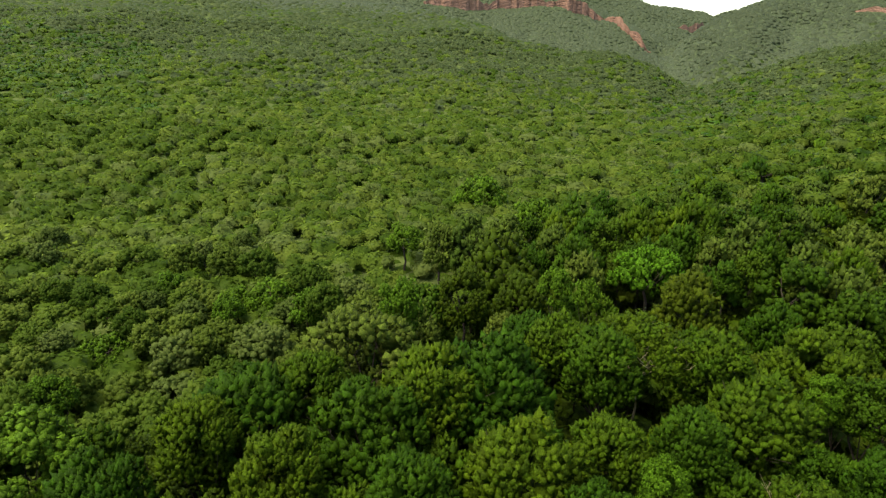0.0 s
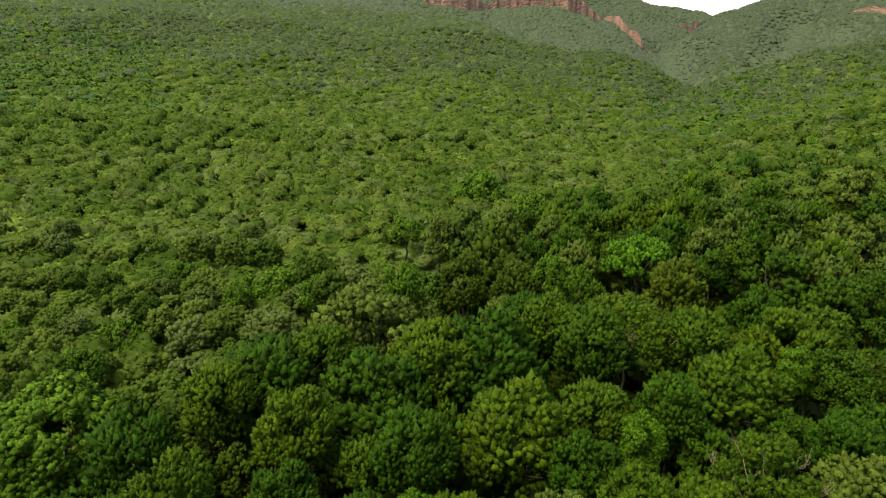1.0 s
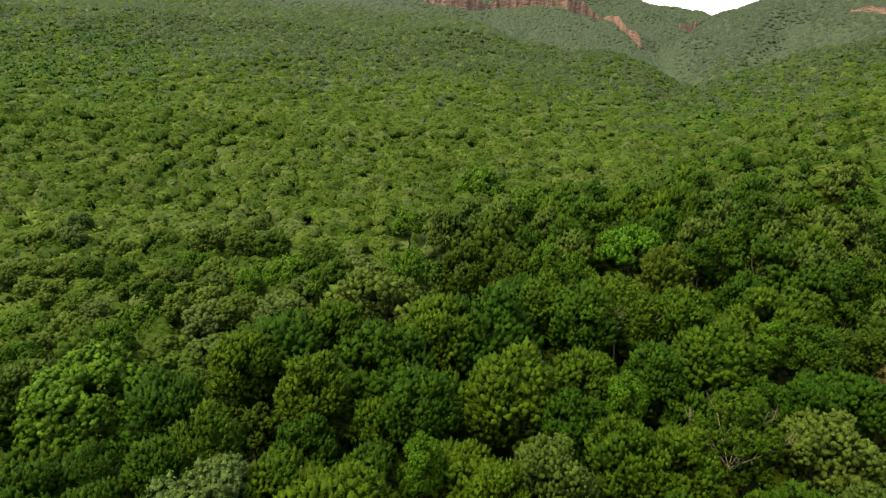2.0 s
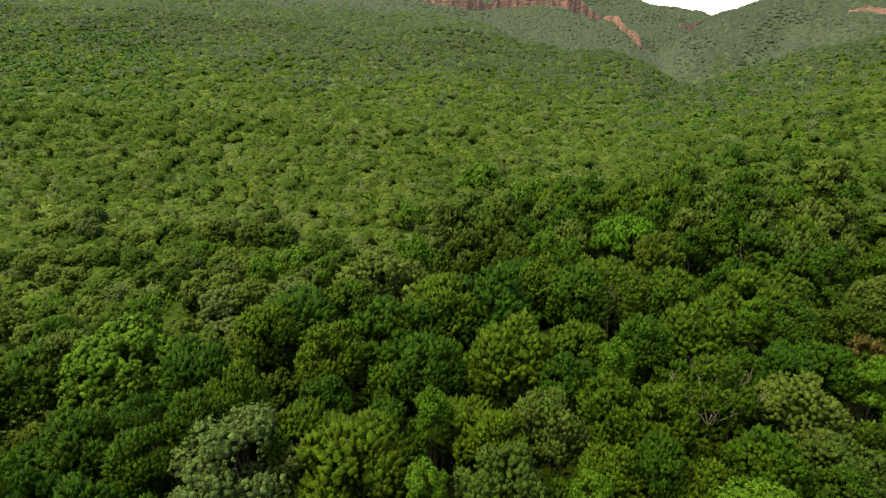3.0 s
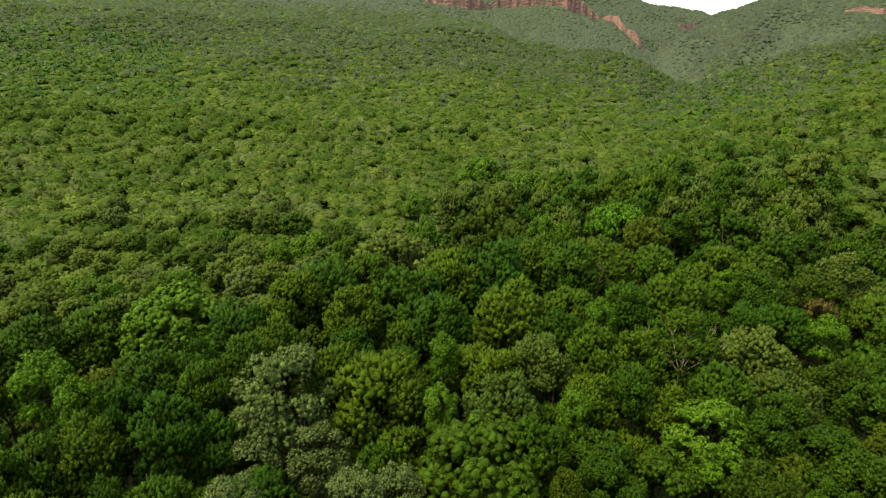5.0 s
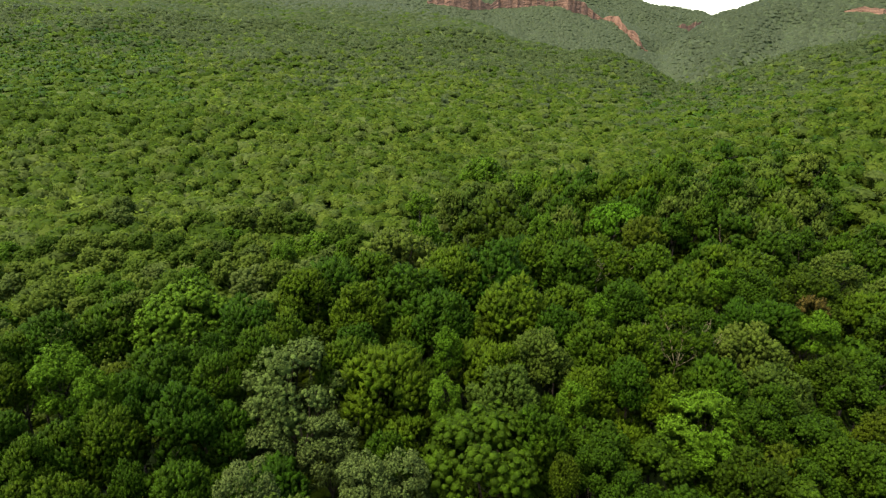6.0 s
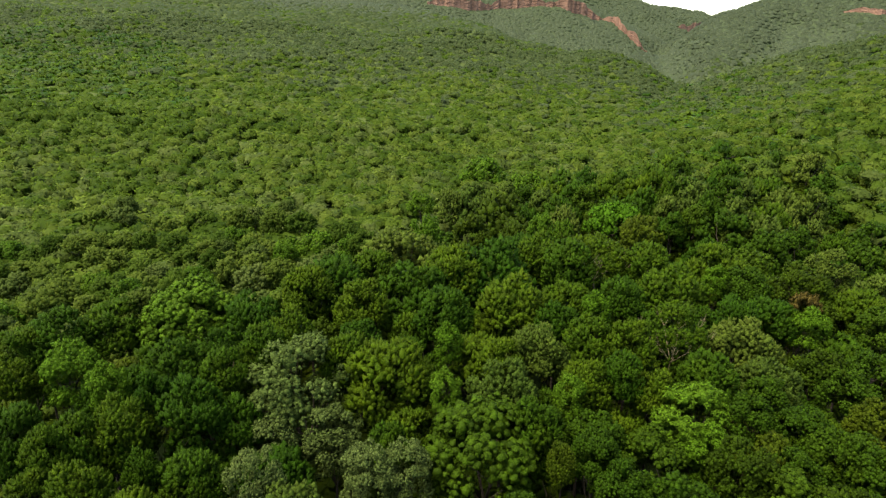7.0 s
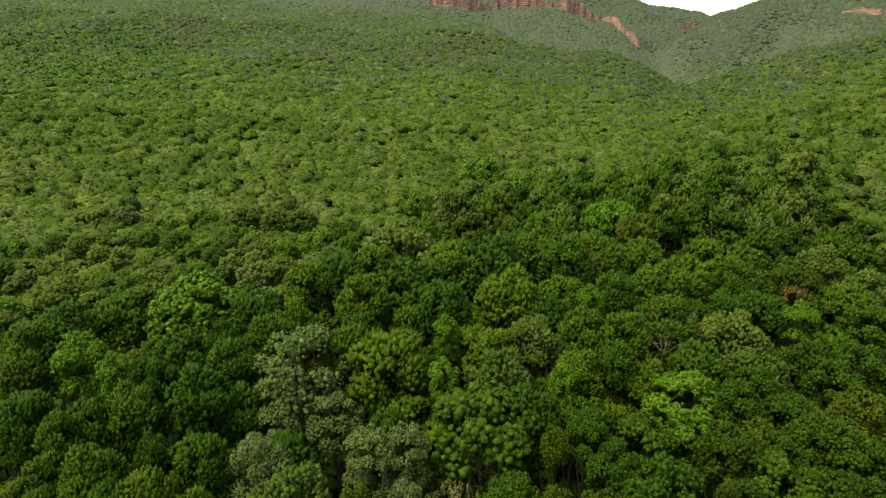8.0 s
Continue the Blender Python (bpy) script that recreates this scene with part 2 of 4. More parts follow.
quads = np.stack([cells[:-1, :-1], cells[:-1, 1:], cells[1:, 1:], cells[1:, :-1]], -1).reshape(-1, 4)
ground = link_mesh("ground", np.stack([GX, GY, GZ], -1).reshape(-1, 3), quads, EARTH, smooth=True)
tagged(ground, "grassy brown earth of the valley floor and mountain slopes", "ground", kind="structure")


# ---- red cliffs below the ridge tops ----
def cliff(name, line, height, seed, label):
    """A broken wall of sandstone along a line on the slope, with ledges, buttresses and an uneven top."""
    r = np.random.RandomState(seed)
    pts, rows = [], 12
    fine = []
    for (ax, ay), (bx, by) in zip(line, line[1:]):
        n = max(4, int(math.hypot(bx - ax, by - ay) / 3.5))
        fine += [(ax + (bx - ax) * i / n, ay + (by - ay) * i / n) for i in range(n)]
    fine.append(line[-1])
    n = len(fine)
    fx, fy = np.array(fine).T
    foot = ground_z(fx, fy)
    tall = height * (0.75 + 0.35 * waves(fx, fy, 45, seed) + 0.12 * r.uniform(-1, 1, n))
    tall *= np.clip(np.minimum(np.arange(n), np.arange(n)[::-1]) / 6, 0.15, 1)
    rib = r.uniform(-1.1, 1.1, n)
    for k in range(rows):
        q = k / (rows - 1)
        ledge = 0.5 * (k % 4 == 0) * r.uniform(0, 1, n) + 1.0 * q
        push = 3.0 * waves(fx, fy, 22, seed + 1) + rib + r.uniform(-0.3, 0.3, n) - ledge
        pts.append(np.stack([fx, fy - push - 3, foot - 4 + (tall + 4) * q], -1))
    pts.append(np.stack([fx, fy + 14, foot - 4 + tall * 0.9], -1))
    g = np.arange(n * (rows + 1)).reshape(rows + 1, n)
    f = np.stack([g[:-1, :-1], g[:-1, 1:], g[1:, 1:], g[1:, :-1]], -1).reshape(-1, 4)
    ob = link_mesh(name, np.concatenate(pts), f, ROCK)
    return tagged(ob, label, "cliff")


CLIFFS = (
    ([(-27, 858), (29, 864), (81, 893), (132, 897), (181, 893), (214, 900), (240, 906)], 15, "long red sandstone cliff below the wooded ridge top"),
    ([(236, 905), (248, 886), (257, 866), (268, 850), (290, 838)], 12, "broken red sandstone cliff at the end of the ridge"),
    ([(494, 738), (515, 710), (545, 682)], 6, "faint reddish cliff band high on the wooded hill"),
    ([(640, 1650), (690, 1665), (735, 1695)], 22, "weathered brown rock face in the head of the valley"),
)
for i, (line, height, label) in enumerate(CLIFFS):
    cliff("cliff", line, height, 31 + 6 * i, label)


# ---- trees ----
def unit(v):
    return v / np.maximum(np.linalg.norm(v, axis=-1, keepdims=True), 1e-9)


def ball(level):
    """A ball as arrays, of 20 or 80 triangles."""
    bm = bmesh.new()
    bmesh.ops.create_icosphere(bm, subdivisions=level, radius=1)
    v = np.array([p.co[:] for p in bm.verts])
    f = np.array([[p.index for p in q.verts] for q in bm.faces])
    bm.free()
    return v, f


BALLS = {k: ball(k) for k in (1, 2)}


def dome_ways(n, r, low=-0.28, jitter=0.2):
    """Directions spread evenly over a dome that reaches a little below its middle."""
    k = np.arange(n) + 0.5
    up = 1 - (1 - low) * k / n
    turn = k * 2.39996 + r.uniform(0, 6.28)
    flat = np.sqrt(np.maximum(1 - up * up, 0))
    w = np.stack([flat * np.cos(turn), flat * np.sin(turn), up], -1)
    return unit(w + jitter * r.normal(size=w.shape))


def leaves_at(at, facing, size, r, wide=0.55, untidy=0.45, point=(0, 0, -0.4)):
    """Pointed leaf sprays of one triangle each, lying across the way that they face, some tipped this way, some that."""
    n = len(at)
    face = unit(facing + untidy * r.normal(size=at.shape))
    along = np.asarray(point) + 0.8 * r.normal(size=at.shape)
    along = unit(along - face * (along * face).sum(1, keepdims=True))
    across = np.cross(face, along)
    s = (size * r.uniform(0.6, 1.4, n))[:, None]
    v = np.stack([at - along * s * 0.4 + across * s * wide * 0.5, at + along * s * 0.6, at - along * s * 0.4 - across * s * wide * 0.5], 1).reshape(-1, 3)
    return v, np.arange(3 * n).reshape(-1, 3)


def facing_out(v, f, n):
    """Turn the faces whose winding runs against their normals."""
    p = v[f]
    against = (np.cross(p[:, 1] - p[:, 0], p[:, 2] - p[:, 0]) * n[f].sum(1)).sum(1) < 0
    f = f.copy()
    f[against] = f[against][:, ::-1]
    return f


def florets(at, axis, size, tall, r):
    """Tufts of close leaves: a blunt five-sided bud at each place, drawn out along its axis, uneven all round."""
    n = len(at)
    side = unit(np.cross(axis, r.normal(size=axis.shape)))
    other = np.cross(axis, side)
    s = size[:, None]
    rows = [at + axis * s * tall * r.uniform(0.7, 1.05, (n, 1)) + 0.3 * s * r.normal(size=axis.shape)]
    for k in range(5):
        a = k * 6.2832 / 5
        out = (side * math.cos(a) + other * math.sin(a)) * s * r.uniform(0.75, 1.35, (n, 1))
        rows.append(at + out + axis * s * tall * r.uniform(-0.5, 0.2, (n, 1)))
    m = len(rows)
    one = [(0, 1 + k, 1 + (k + 1) % 5) for k in range(5)]
    f = (np.arange(n)[:, None, None] * m + np.array(one)).reshape(-1, 3)
    v = np.stack(rows, 1)
    away = unit(v - (at - axis * s * 0.2)[:, None, :])
    return v.reshape(-1, 3), f, away.reshape(-1, 3), m


def tufted(at, axis, outs, size, tall, leaves, leaf, wide, r, body=1.0):
    """Tufts with loose leaves standing off their upper sides; the normals follow tuft and billow."""
    v, f, away, m = florets(at, axis, size * body, tall, r)
    n = unit(1.0 * away + 0.34 * np.repeat(outs, m, 0))
    at, axis, size = np.repeat(at, leaves, 0), np.repeat(axis, leaves, 0), np.repeat(size, leaves)[:, None]
    d = unit(r.normal(size=at.shape) + axis * 0.8)
    off = d * size * r.uniform(0.75, 1.2, size.shape)
    off = off + axis * ((off * axis).sum(1, keepdims=True) * (tall - 1))
    lv, lf = leaves_at(at + off, unit(d + 0.4 * axis), leaf, r, wide, 0.3, axis * 0.9)
    ln = unit(0.8 * d + 0.45 * np.repeat(outs, leaves, 0) + 0.25 * r.normal(size=d.shape))
    return np.concatenate([v, lv]), np.concatenate([f, lf + len(v)]), np.concatenate([n, np.repeat(ln, 3, 0)])


def crown_mesh(seed, radius=5.0, flat=0.78, lobes=16, lobe=0.36, tufts=20, leaves=4, leaf=0.18, tuft=0.46, tall=1.4, up=0.5, open_=0.0, wide=0.55, core=0.6, level=1, body=0.78, low=-0.25):
    """A crown as arrays: billows set round a dome, each carrying rounded tufts of leaves. Its top is near z = 0."""
    r = np.random.RandomState(seed)
    ways = dome_ways(lobes, r, low)
    lr = radius * lobe * r.uniform(0.70, 1.28, lobes)
    oval = np.array([1 + 0.12 * r.normal(), 1 + 0.12 * r.normal(), flat])
    mid = ways * (radius - lr * 0.9)[:, None] * r.uniform(0.86, 1.08, (lobes, 1)) * oval
    places, axes, outs = [], [], []
    for m, w, q in zip(mid, ways, lr):
        count = max(5, int(tufts * (q / (radius * lobe)) ** 2))
        d = dome_ways(count, r, -0.45, 0.18)
        d = unit(d + 0.4 * unit(w + np.array([0, 0, 0.5])))
        keep = r.uniform(size=count) >= open_
        places.append((m + d * q * r.uniform(0.80, 1.10, (count, 1)))[keep])
        axes.append(unit(d * 0.8 + w * 0.25 + np.array([0, 0, up]) + 0.3 * r.normal(size=d.shape))[keep])
        outs.append(unit(0.7 * d + w + np.array([0, 0, 0.2]))[keep])
    at, axis, out = np.concatenate(places), np.concatenate(axes), np.concatenate(outs)
    v, f, n = tufted(at, axis, out, tuft * r.uniform(0.55, 1.45, len(at)), tall, leaves, leaf, wide, r, body)
    vs, fs, ns, count = [v], [f], [n], len(v)
    bv, bf = BALLS[level]
    for m, q in zip(mid, lr):
        cv = bv * q * core * (1 + 0.12 * r.normal(size=(len(bv), 1))) + m
        vs.append(cv), fs.append(bf + count), ns.append(bv)
        count += len(cv)
    v, n = np.concatenate(vs), np.concatenate(ns)
    v[:, 2] -= np.percentile(v[:, 2], 99.5)
    return v, facing_out(v, np.concatenate(fs), n), n


def dome_crown(seed, lobes, level, leaves, leaf, flat=0.75, lift=0.55):
    """A small crown of radius 1 for woods further off: a lumpy dome thick with leaf sprays, uneven at its edge."""
    r = np.random.RandomState(seed)
    ways = dome_ways(lobes, r, -0.3, 0.35)
    big = r.uniform(0.14, 0.48, lobes)

    def reach(d):
        return 0.54 + (np.exp((d @ ways.T - 1) * 9) * big).max(1)

    bv, bf = BALLS[level]
    bf = bf[bv[bf][:, :, 2].mean(1) > -0.6]
    v = bv * (reach(bv) * r.uniform(0.84, 1.0, len(bv)))[:, None] * (1, 1, flat)
    d = dome_ways(leaves, r, -0.5, 0.25)
    at = d * (reach(d) * r.uniform(0.88, 1.16, leaves))[:, None] * (1, 1, flat)
    lv, lf = leaves_at(at, unit(d + np.array([0, 0, 0.2])), leaf, r, 0.8, 0.4, (0, 0, 0.5))
    lobe_way = ways[(d @ ways.T).argmax(1)]
    ln = unit(d * 1.2 - lobe_way * 0.6 + np.array([0, 0, lift]) + 0.4 * r.normal(size=d.shape))
    ln = np.repeat(ln, 3, 0)
    f = np.concatenate([bf, facing_out(lv, lf, ln) + len(v)])
    v, n = np.concatenate([v, lv]), np.concatenate([unit(bv + (0, 0, lift)), ln])
    v[:, 2] -= np.percentile(v[:, 2], 99)
    return v, f, n


def tube(bm, a, b, ra, rb, sides=6):
    """A tapered length of wood from a to b."""
    a, b = Vector(a), Vector(b)
    q = (b - a).to_track_quat("Z", "Y")
    rings = []
    for p, rad in ((a, ra), (b, rb)):
        rings.append([bm.verts.new(p + q @ Vector((rad * math.cos(i * 6.2832 / sides), rad * math.sin(i * 6.2832 / sides), 0))) for i in range(sides)])
    for i in range(sides):
        j = (i + 1) % sides
        bm.faces.new((rings[0][i], rings[0][j], rings[1][j], rings[1][i]))
    bm.faces.new(rings[0][::-1])
    bm.faces.new(rings[1])


def wood_mesh(name, seed, height, radius, mat, limbs=6, stout=0.026):
    """Trunk and limbs of a tree of that height whose crown starts at about half of it; the foot is at z = 0."""
    r = random.Random(seed)
    bm = bmesh.new()
    fork = height * 0.48
    p, w = Vector((0, 0, -0.6)), stout * height
    for k in range(4):
        q = Vector((r.uniform(-0.35, 0.35), r.uniform(-0.35, 0.35), fork * (k + 1) / 4))
        tube(bm, p, q, w, w * 0.86)
        p, w = q, w * 0.86
    for k in range(limbs):
        a = k * 6.2832 / limbs + r.uniform(-0.4, 0.4)
        out, top = radius * r.uniform(0.45, 0.72), fork + (height - fork) * (r.uniform(0.40, 0.72) if limbs < 9 else r.uniform(0.66, 0.95))
        end = Vector((out * math.cos(a), out * math.sin(a), top))
        bend = p.lerp(end, 0.5) + Vector((r.uniform(-0.4, 0.4), r.uniform(-0.4, 0.4), -0.5))
        tube(bm, p, bend, w * 0.55, w * 0.36, 5)
        tube(bm, bend, end, w * 0.36, w * 0.12, 5)
        for j in range(2 if limbs > 4 else 0):
            tip = end + Vector((r.uniform(-1.4, 1.4), r.uniform(-1.4, 1.4), r.uniform(0.1, 1.0)))
            tube(bm, bend.lerp(end, 0.55 + 0.3 * j), tip, w * 0.14, w * 0.05, 4)
    me = bpy.data.meshes.new(name)
    bm.to_mesh(me)
    bm.free()
    me.materials.append(mat)
    return me


def branchy_wood(seed, height, radius, mat):
    """A tree whose pale limbs show: a slim trunk that forks high, limbs that arch outward, each with forked twigs."""
    r = random.Random(seed)

    def close(name, bm):
        me = bpy.data.meshes.new(name)
        bm.to_mesh(me)
        bm.free()
        me.materials.append(mat)
        return new(name, me)

    bm = bmesh.new()
    w, p = 0.0075 * height, Vector((0, 0, -0.6))
    for k in range(3):
        q = Vector((r.uniform(-0.3, 0.3), r.uniform(-0.3, 0.3), height * 0.60 * (k + 1) / 3))
        tube(bm, p, q, w, w * 0.9)
        p, w = q, w * 0.9
    trunk = close("trunk", bm)
    for k in range(8):
        bm = bmesh.new()
        a = k * 6.2832 / 8 + r.uniform(-0.3, 0.3)
        way = Vector((math.cos(a), math.sin(a), 0))
        turn = Vector((-math.sin(a), math.cos(a), 0))
        one = p + way * radius * r.uniform(0.26, 0.40) + turn * r.uniform(-0.4, 0.4) + Vector((0, 0, height * r.uniform(0.07, 0.11)))
        two = one + way * radius * r.uniform(0.26, 0.42) + turn * r.uniform(-0.7, 0.7) + Vector((0, 0, height * r.uniform(0.06, 0.10)))
        tube(bm, p, one, w * 0.55, w * 0.42, 5)
        tube(bm, one, two, w * 0.42, w * 0.28, 5)
        for at, n in ((one, 2), (two, 4)):
            for j in range(n):
                elbow = at + way * r.uniform(0.1, 0.7) + turn * r.uniform(-0.9, 0.9) + Vector((0, 0, r.uniform(0.5, 1.1)))
                tube(bm, at, elbow, w * 0.25, w * 0.17, 4)
                for i in range(2):
                    tip = elbow + way * r.uniform(-0.2, 0.6) + turn * r.uniform(-0.6, 0.6) + Vector((0, 0, r.uniform(0.4, 1.0)))
                    tube(bm, elbow, tip, w * 0.16, w * 0.07, 4)
        close("limb", bm).parent = trunk
    return trunk


def tree_kind(name, label, group, mat, seed, height, radius, wood=None, limbs=6, **shape):
    """One tree with a trunk and a crown; the foot is at its origin."""
    ob = tagged(new(name), label, "tree", group)
    trunk = branchy_wood(seed, height, radius, wood) if wood else new("trunk", wood_mesh("trunk", seed, height, radius, BARK, limbs, 0.024))
    trunk.parent = ob
    v, f, n = crown_mesh(seed, radius=radius, **shape)
    v[:, 2] += height
    crown = link_mesh("crown", v, f, mat, smooth=True, normals=n)
    crown.parent = ob
    return ob


TALL = 17.0
dark_label = "tall dark olive-green broadleaf tree with upright leaf tufts in closed forest"
kinds = {}
deep_label = "tall deep-green rounded forest tree with dense foliage"
fresh_label = "fresh light-green forest tree with layered loose foliage"
sunny_label = "tall light olive-green broadleaf tree with rounded tufted crown"
AMID = dict(leaves=3, leaf=0.26)
FAR_OFF = dict(leaves=2, leaf=0.36)


def forest_kind(kind, label, group, mat, seed, count, near, amid, far, **shape):
    """The same kind of tree in three finenesses: for the front, the middle and the back of the forest."""
    for i in range(count):
        kinds[kind, i] = tree_kind("broadleaf_tree", label, group, mat, seed + i, TALL, 5.0, lobes=near[0], tufts=near[1], **shape)
        kinds["mid " + kind, i] = tree_kind("broadleaf_tree", label, group, mat, seed + 100 + i, TALL, 5.0, lobes=amid[0], tufts=amid[1], **{**shape, **AMID, "tuft": shape["tuft"] * 1.3})
        kinds["far " + kind, i] = tree_kind("broadleaf_tree", label, group, mat, seed + 200 + i, TALL, 5.0, lobes=far[0], tufts=far[1], limbs=4, **{**shape, **FAR_OFF, "tuft": shape["tuft"] * 1.6})


forest_kind("olive", dark_label, "dark forest trees", OLIVE, 11, 4, (21, 55), (20, 35), (18, 22), up=1.1, tall=2.0, flat=1.1, low=-0.75, tuft=0.25, body=1.0, lobe=0.33, core=0.5)
forest_kind("deep", deep_label, "deep green forest trees", DEEP, 21, 3, (21, 55), (20, 35), (18, 22), lobe=0.32, tall=1.3, flat=1.0, low=-0.75, tuft=0.25, body=1.0, core=0.5)
forest_kind("fresh", fresh_label, "light green trees", FRESH, 31, 3, (32, 48), (28, 28), (24, 17), leaf=0.2, lobe=0.25, up=0.4, tall=0.95, flat=0.95, low=-0.6, wide=0.42, body=1.0, tuft=0.23)
forest_kind("sunny", sunny_label, "light olive trees", SUNNY, 36, 2, (21, 55), (20, 35), (18, 22), up=0.9, tall=1.5, flat=1.1, low=-0.75, tuft=0.25, body=1.0, lobe=0.32, core=0.5)
kinds["lime", 0] = tree_kind("broadleaf_tree", "pale lime-green tree with feathery drooping sprays above dark forest", "lime green trees", LIME, 35, TALL, 5.0, lobes=28, lobe=0.24, tufts=30, leaves=10, leaf=0.42, tuft=0.25, body=0.6, up=0.1, tall=0.8, flat=1.05, wide=0.34, open_=0.08, core=0.6, low=-0.6)
for i in range(2):
    kinds["silver", i] = tree_kind("silver_leaf_tree", "pale silver-green leafed tree with open uneven crown above dark forest", "silver-leafed trees", SILVER, 41 + i, TALL, 5.0, lobes=42, lobe=0.23, tufts=46, leaves=5, leaf=0.2, tuft=0.22, up=0.6, tall=1.15, flat=1.45, low=-0.6, open_=0.12, wide=0.65, core=0.45)
kinds["vivid", 0] = tree_kind("broadleaf_tree", "vivid bright green tree standing out of the dark forest", "bright trees", VIVID, 51, TALL, 5.0, lobes=20, lobe=0.28, tufts=30, tuft=0.34, leaves=5, leaf=0.3, up=0.5, flat=0.62)
edge_label = "bright green rounded tree at the edge of the dark forest"
for i in range(2):
    kinds["edge", i] = tree_kind("broadleaf_tree", edge_label, "bright trees", BRIGHT, 55 + i, TALL, 5.0, lobes=32, lobe=0.25, tufts=46, tuft=0.23, leaves=6, leaf=0.2, up=0.4, tall=1.0, flat=0.95, low=-0.6, wide=0.5, body=1.0)
    kinds["far edge", i] = tree_kind("broadleaf_tree", edge_label, "bright trees", BRIGHT, 57 + i, TALL, 5.0, limbs=4, lobes=22, lobe=0.28, tufts=24, tuft=0.36, leaves=3, leaf=0.3, up=0.5, tall=1.1, flat=0.9, low=-0.5)
kinds["bare", 0] = tree_kind("broadleaf_tree", "olive-green forest tree with pale bare branches showing", "trees with bare limbs", OLIVE, 61, TALL, 5.0, wood=PALE, lobes=24, lobe=0.26, tufts=34, leaves=5, leaf=0.22, tuft=0.26, up=0.9, tall=1.6, open_=0.12, core=0.2, flat=0.72, low=-0.12)
kinds["limbed", 0] = tree_kind("broadleaf_tree", "olive-green forest tree with pale bare branches showing", "trees with bare limbs", OLIVE, 64, TALL, 5.0, wood=PALE, lobes=24, lobe=0.26, tufts=34, leaves=5, leaf=0.22, tuft=0.26, up=0.9, tall=1.6, open_=0.12, core=0.3, flat=1.0, low=-0.65)
kinds["rust", 0] = tree_kind("broadleaf_tree", "small tree with rusty brown withered leaves among dark green crowns", "withered trees", RUST, 97, TALL, 5.0, lobes=14, lobe=0.3, tufts=12, leaves=12, leaf=0.5, tuft=0.5, up=0.5, open_=0.25)
kinds["straw", 0] = tree_kind("broadleaf_tree", "small half-dry tree with straw-coloured sprays and bare twigs", "withered trees", STRAW, 98, TALL, 5.0, wood=PALE, lobes=14, lobe=0.3, tufts=10, leaves=9, leaf=0.7, tuft=0.4, up=1.2, tall=1.8, open_=0.55, core=0.05, body=0.2, wide=0.2)
SMALL = 8.0
slope_shape = dict(limbs=4, lobes=18, lobe=0.32, tufts=17, leaves=3, leaf=0.34, tuft=0.33, up=0.6, tall=1.1, body=1.0, flat=1.0, low=-0.45)
for i in range(3):
    kinds["slope", i] = tree_kind("slope_tree", "small rounded mid-green tree on the grassy slope", "slope trees", SLOPE, 71 + i, SMALL, 3.6, **slope_shape)
for i in range(2):
    kinds["dry", i] = tree_kind("slope_tree", "small yellowish-green tree on the open slope", "slope trees", DRY, 81 + i, SMALL, 3.6, open_=0.15, **slope_shape)
    kinds["grey", i] = tree_kind("slope_tree", "small grey-green tree on the open slope", "slope trees", GREY, 91 + i, SMALL, 3.6, open_=0.1, **slope_shape)

used = set()
standing = []
rt = np.random.RandomState(7)


def plant(kind, x, y, top, radius):
    """Set a tree of that kind with its crown's top at the height given, its foot on the ground."""
    names = [k for k in kinds if k[0] == kind]
    key = names[rt.randint(len(names))]
    model, base_h, base_r = kinds[key], (SMALL if kind in ("slope", "dry", "grey") else TALL), (3.6 if kind in ("slope", "dry", "grey") else 5.0)
    foot = float(ground_z(x, y)) - 0.15
    turn = rt.uniform(0, 6.283)
    m = Matrix.LocRotScale((x, y, foot), Euler((0, 0, turn)), None)
    if key in used:
        ob = copy_thing(model, m)
    else:
        used.add(key)
        ob = model
        ob.matrix_basis = m
    wide, height = radius / base_r, top - foot
    deep = 0.82 * wide + 0.18 * height / base_h
    if y > 57 and base_h == TALL:
        deep *= 1.35  # crowns reach further down towards the edge of the forest
    for piece in ob.children:
        if piece.name.startswith("crown"):
            piece.scale, piece.location = (wide, wide, deep), (0, 0, height - deep * base_h)
        else:
            piece.scale = (wide, wide, height / base_h)
    standing.append((x, y, radius, top))
    return ob


def fineness(kind, y):
    """Front, middle or back of the forest."""
    if kind == "edge":
        return kind if y < 52 else "far edge"
    if kind not in ("olive", "deep", "fresh", "sunny"):
        return kind
    return kind if y < 57 else "mid " + kind if y < 80 else "far " + kind


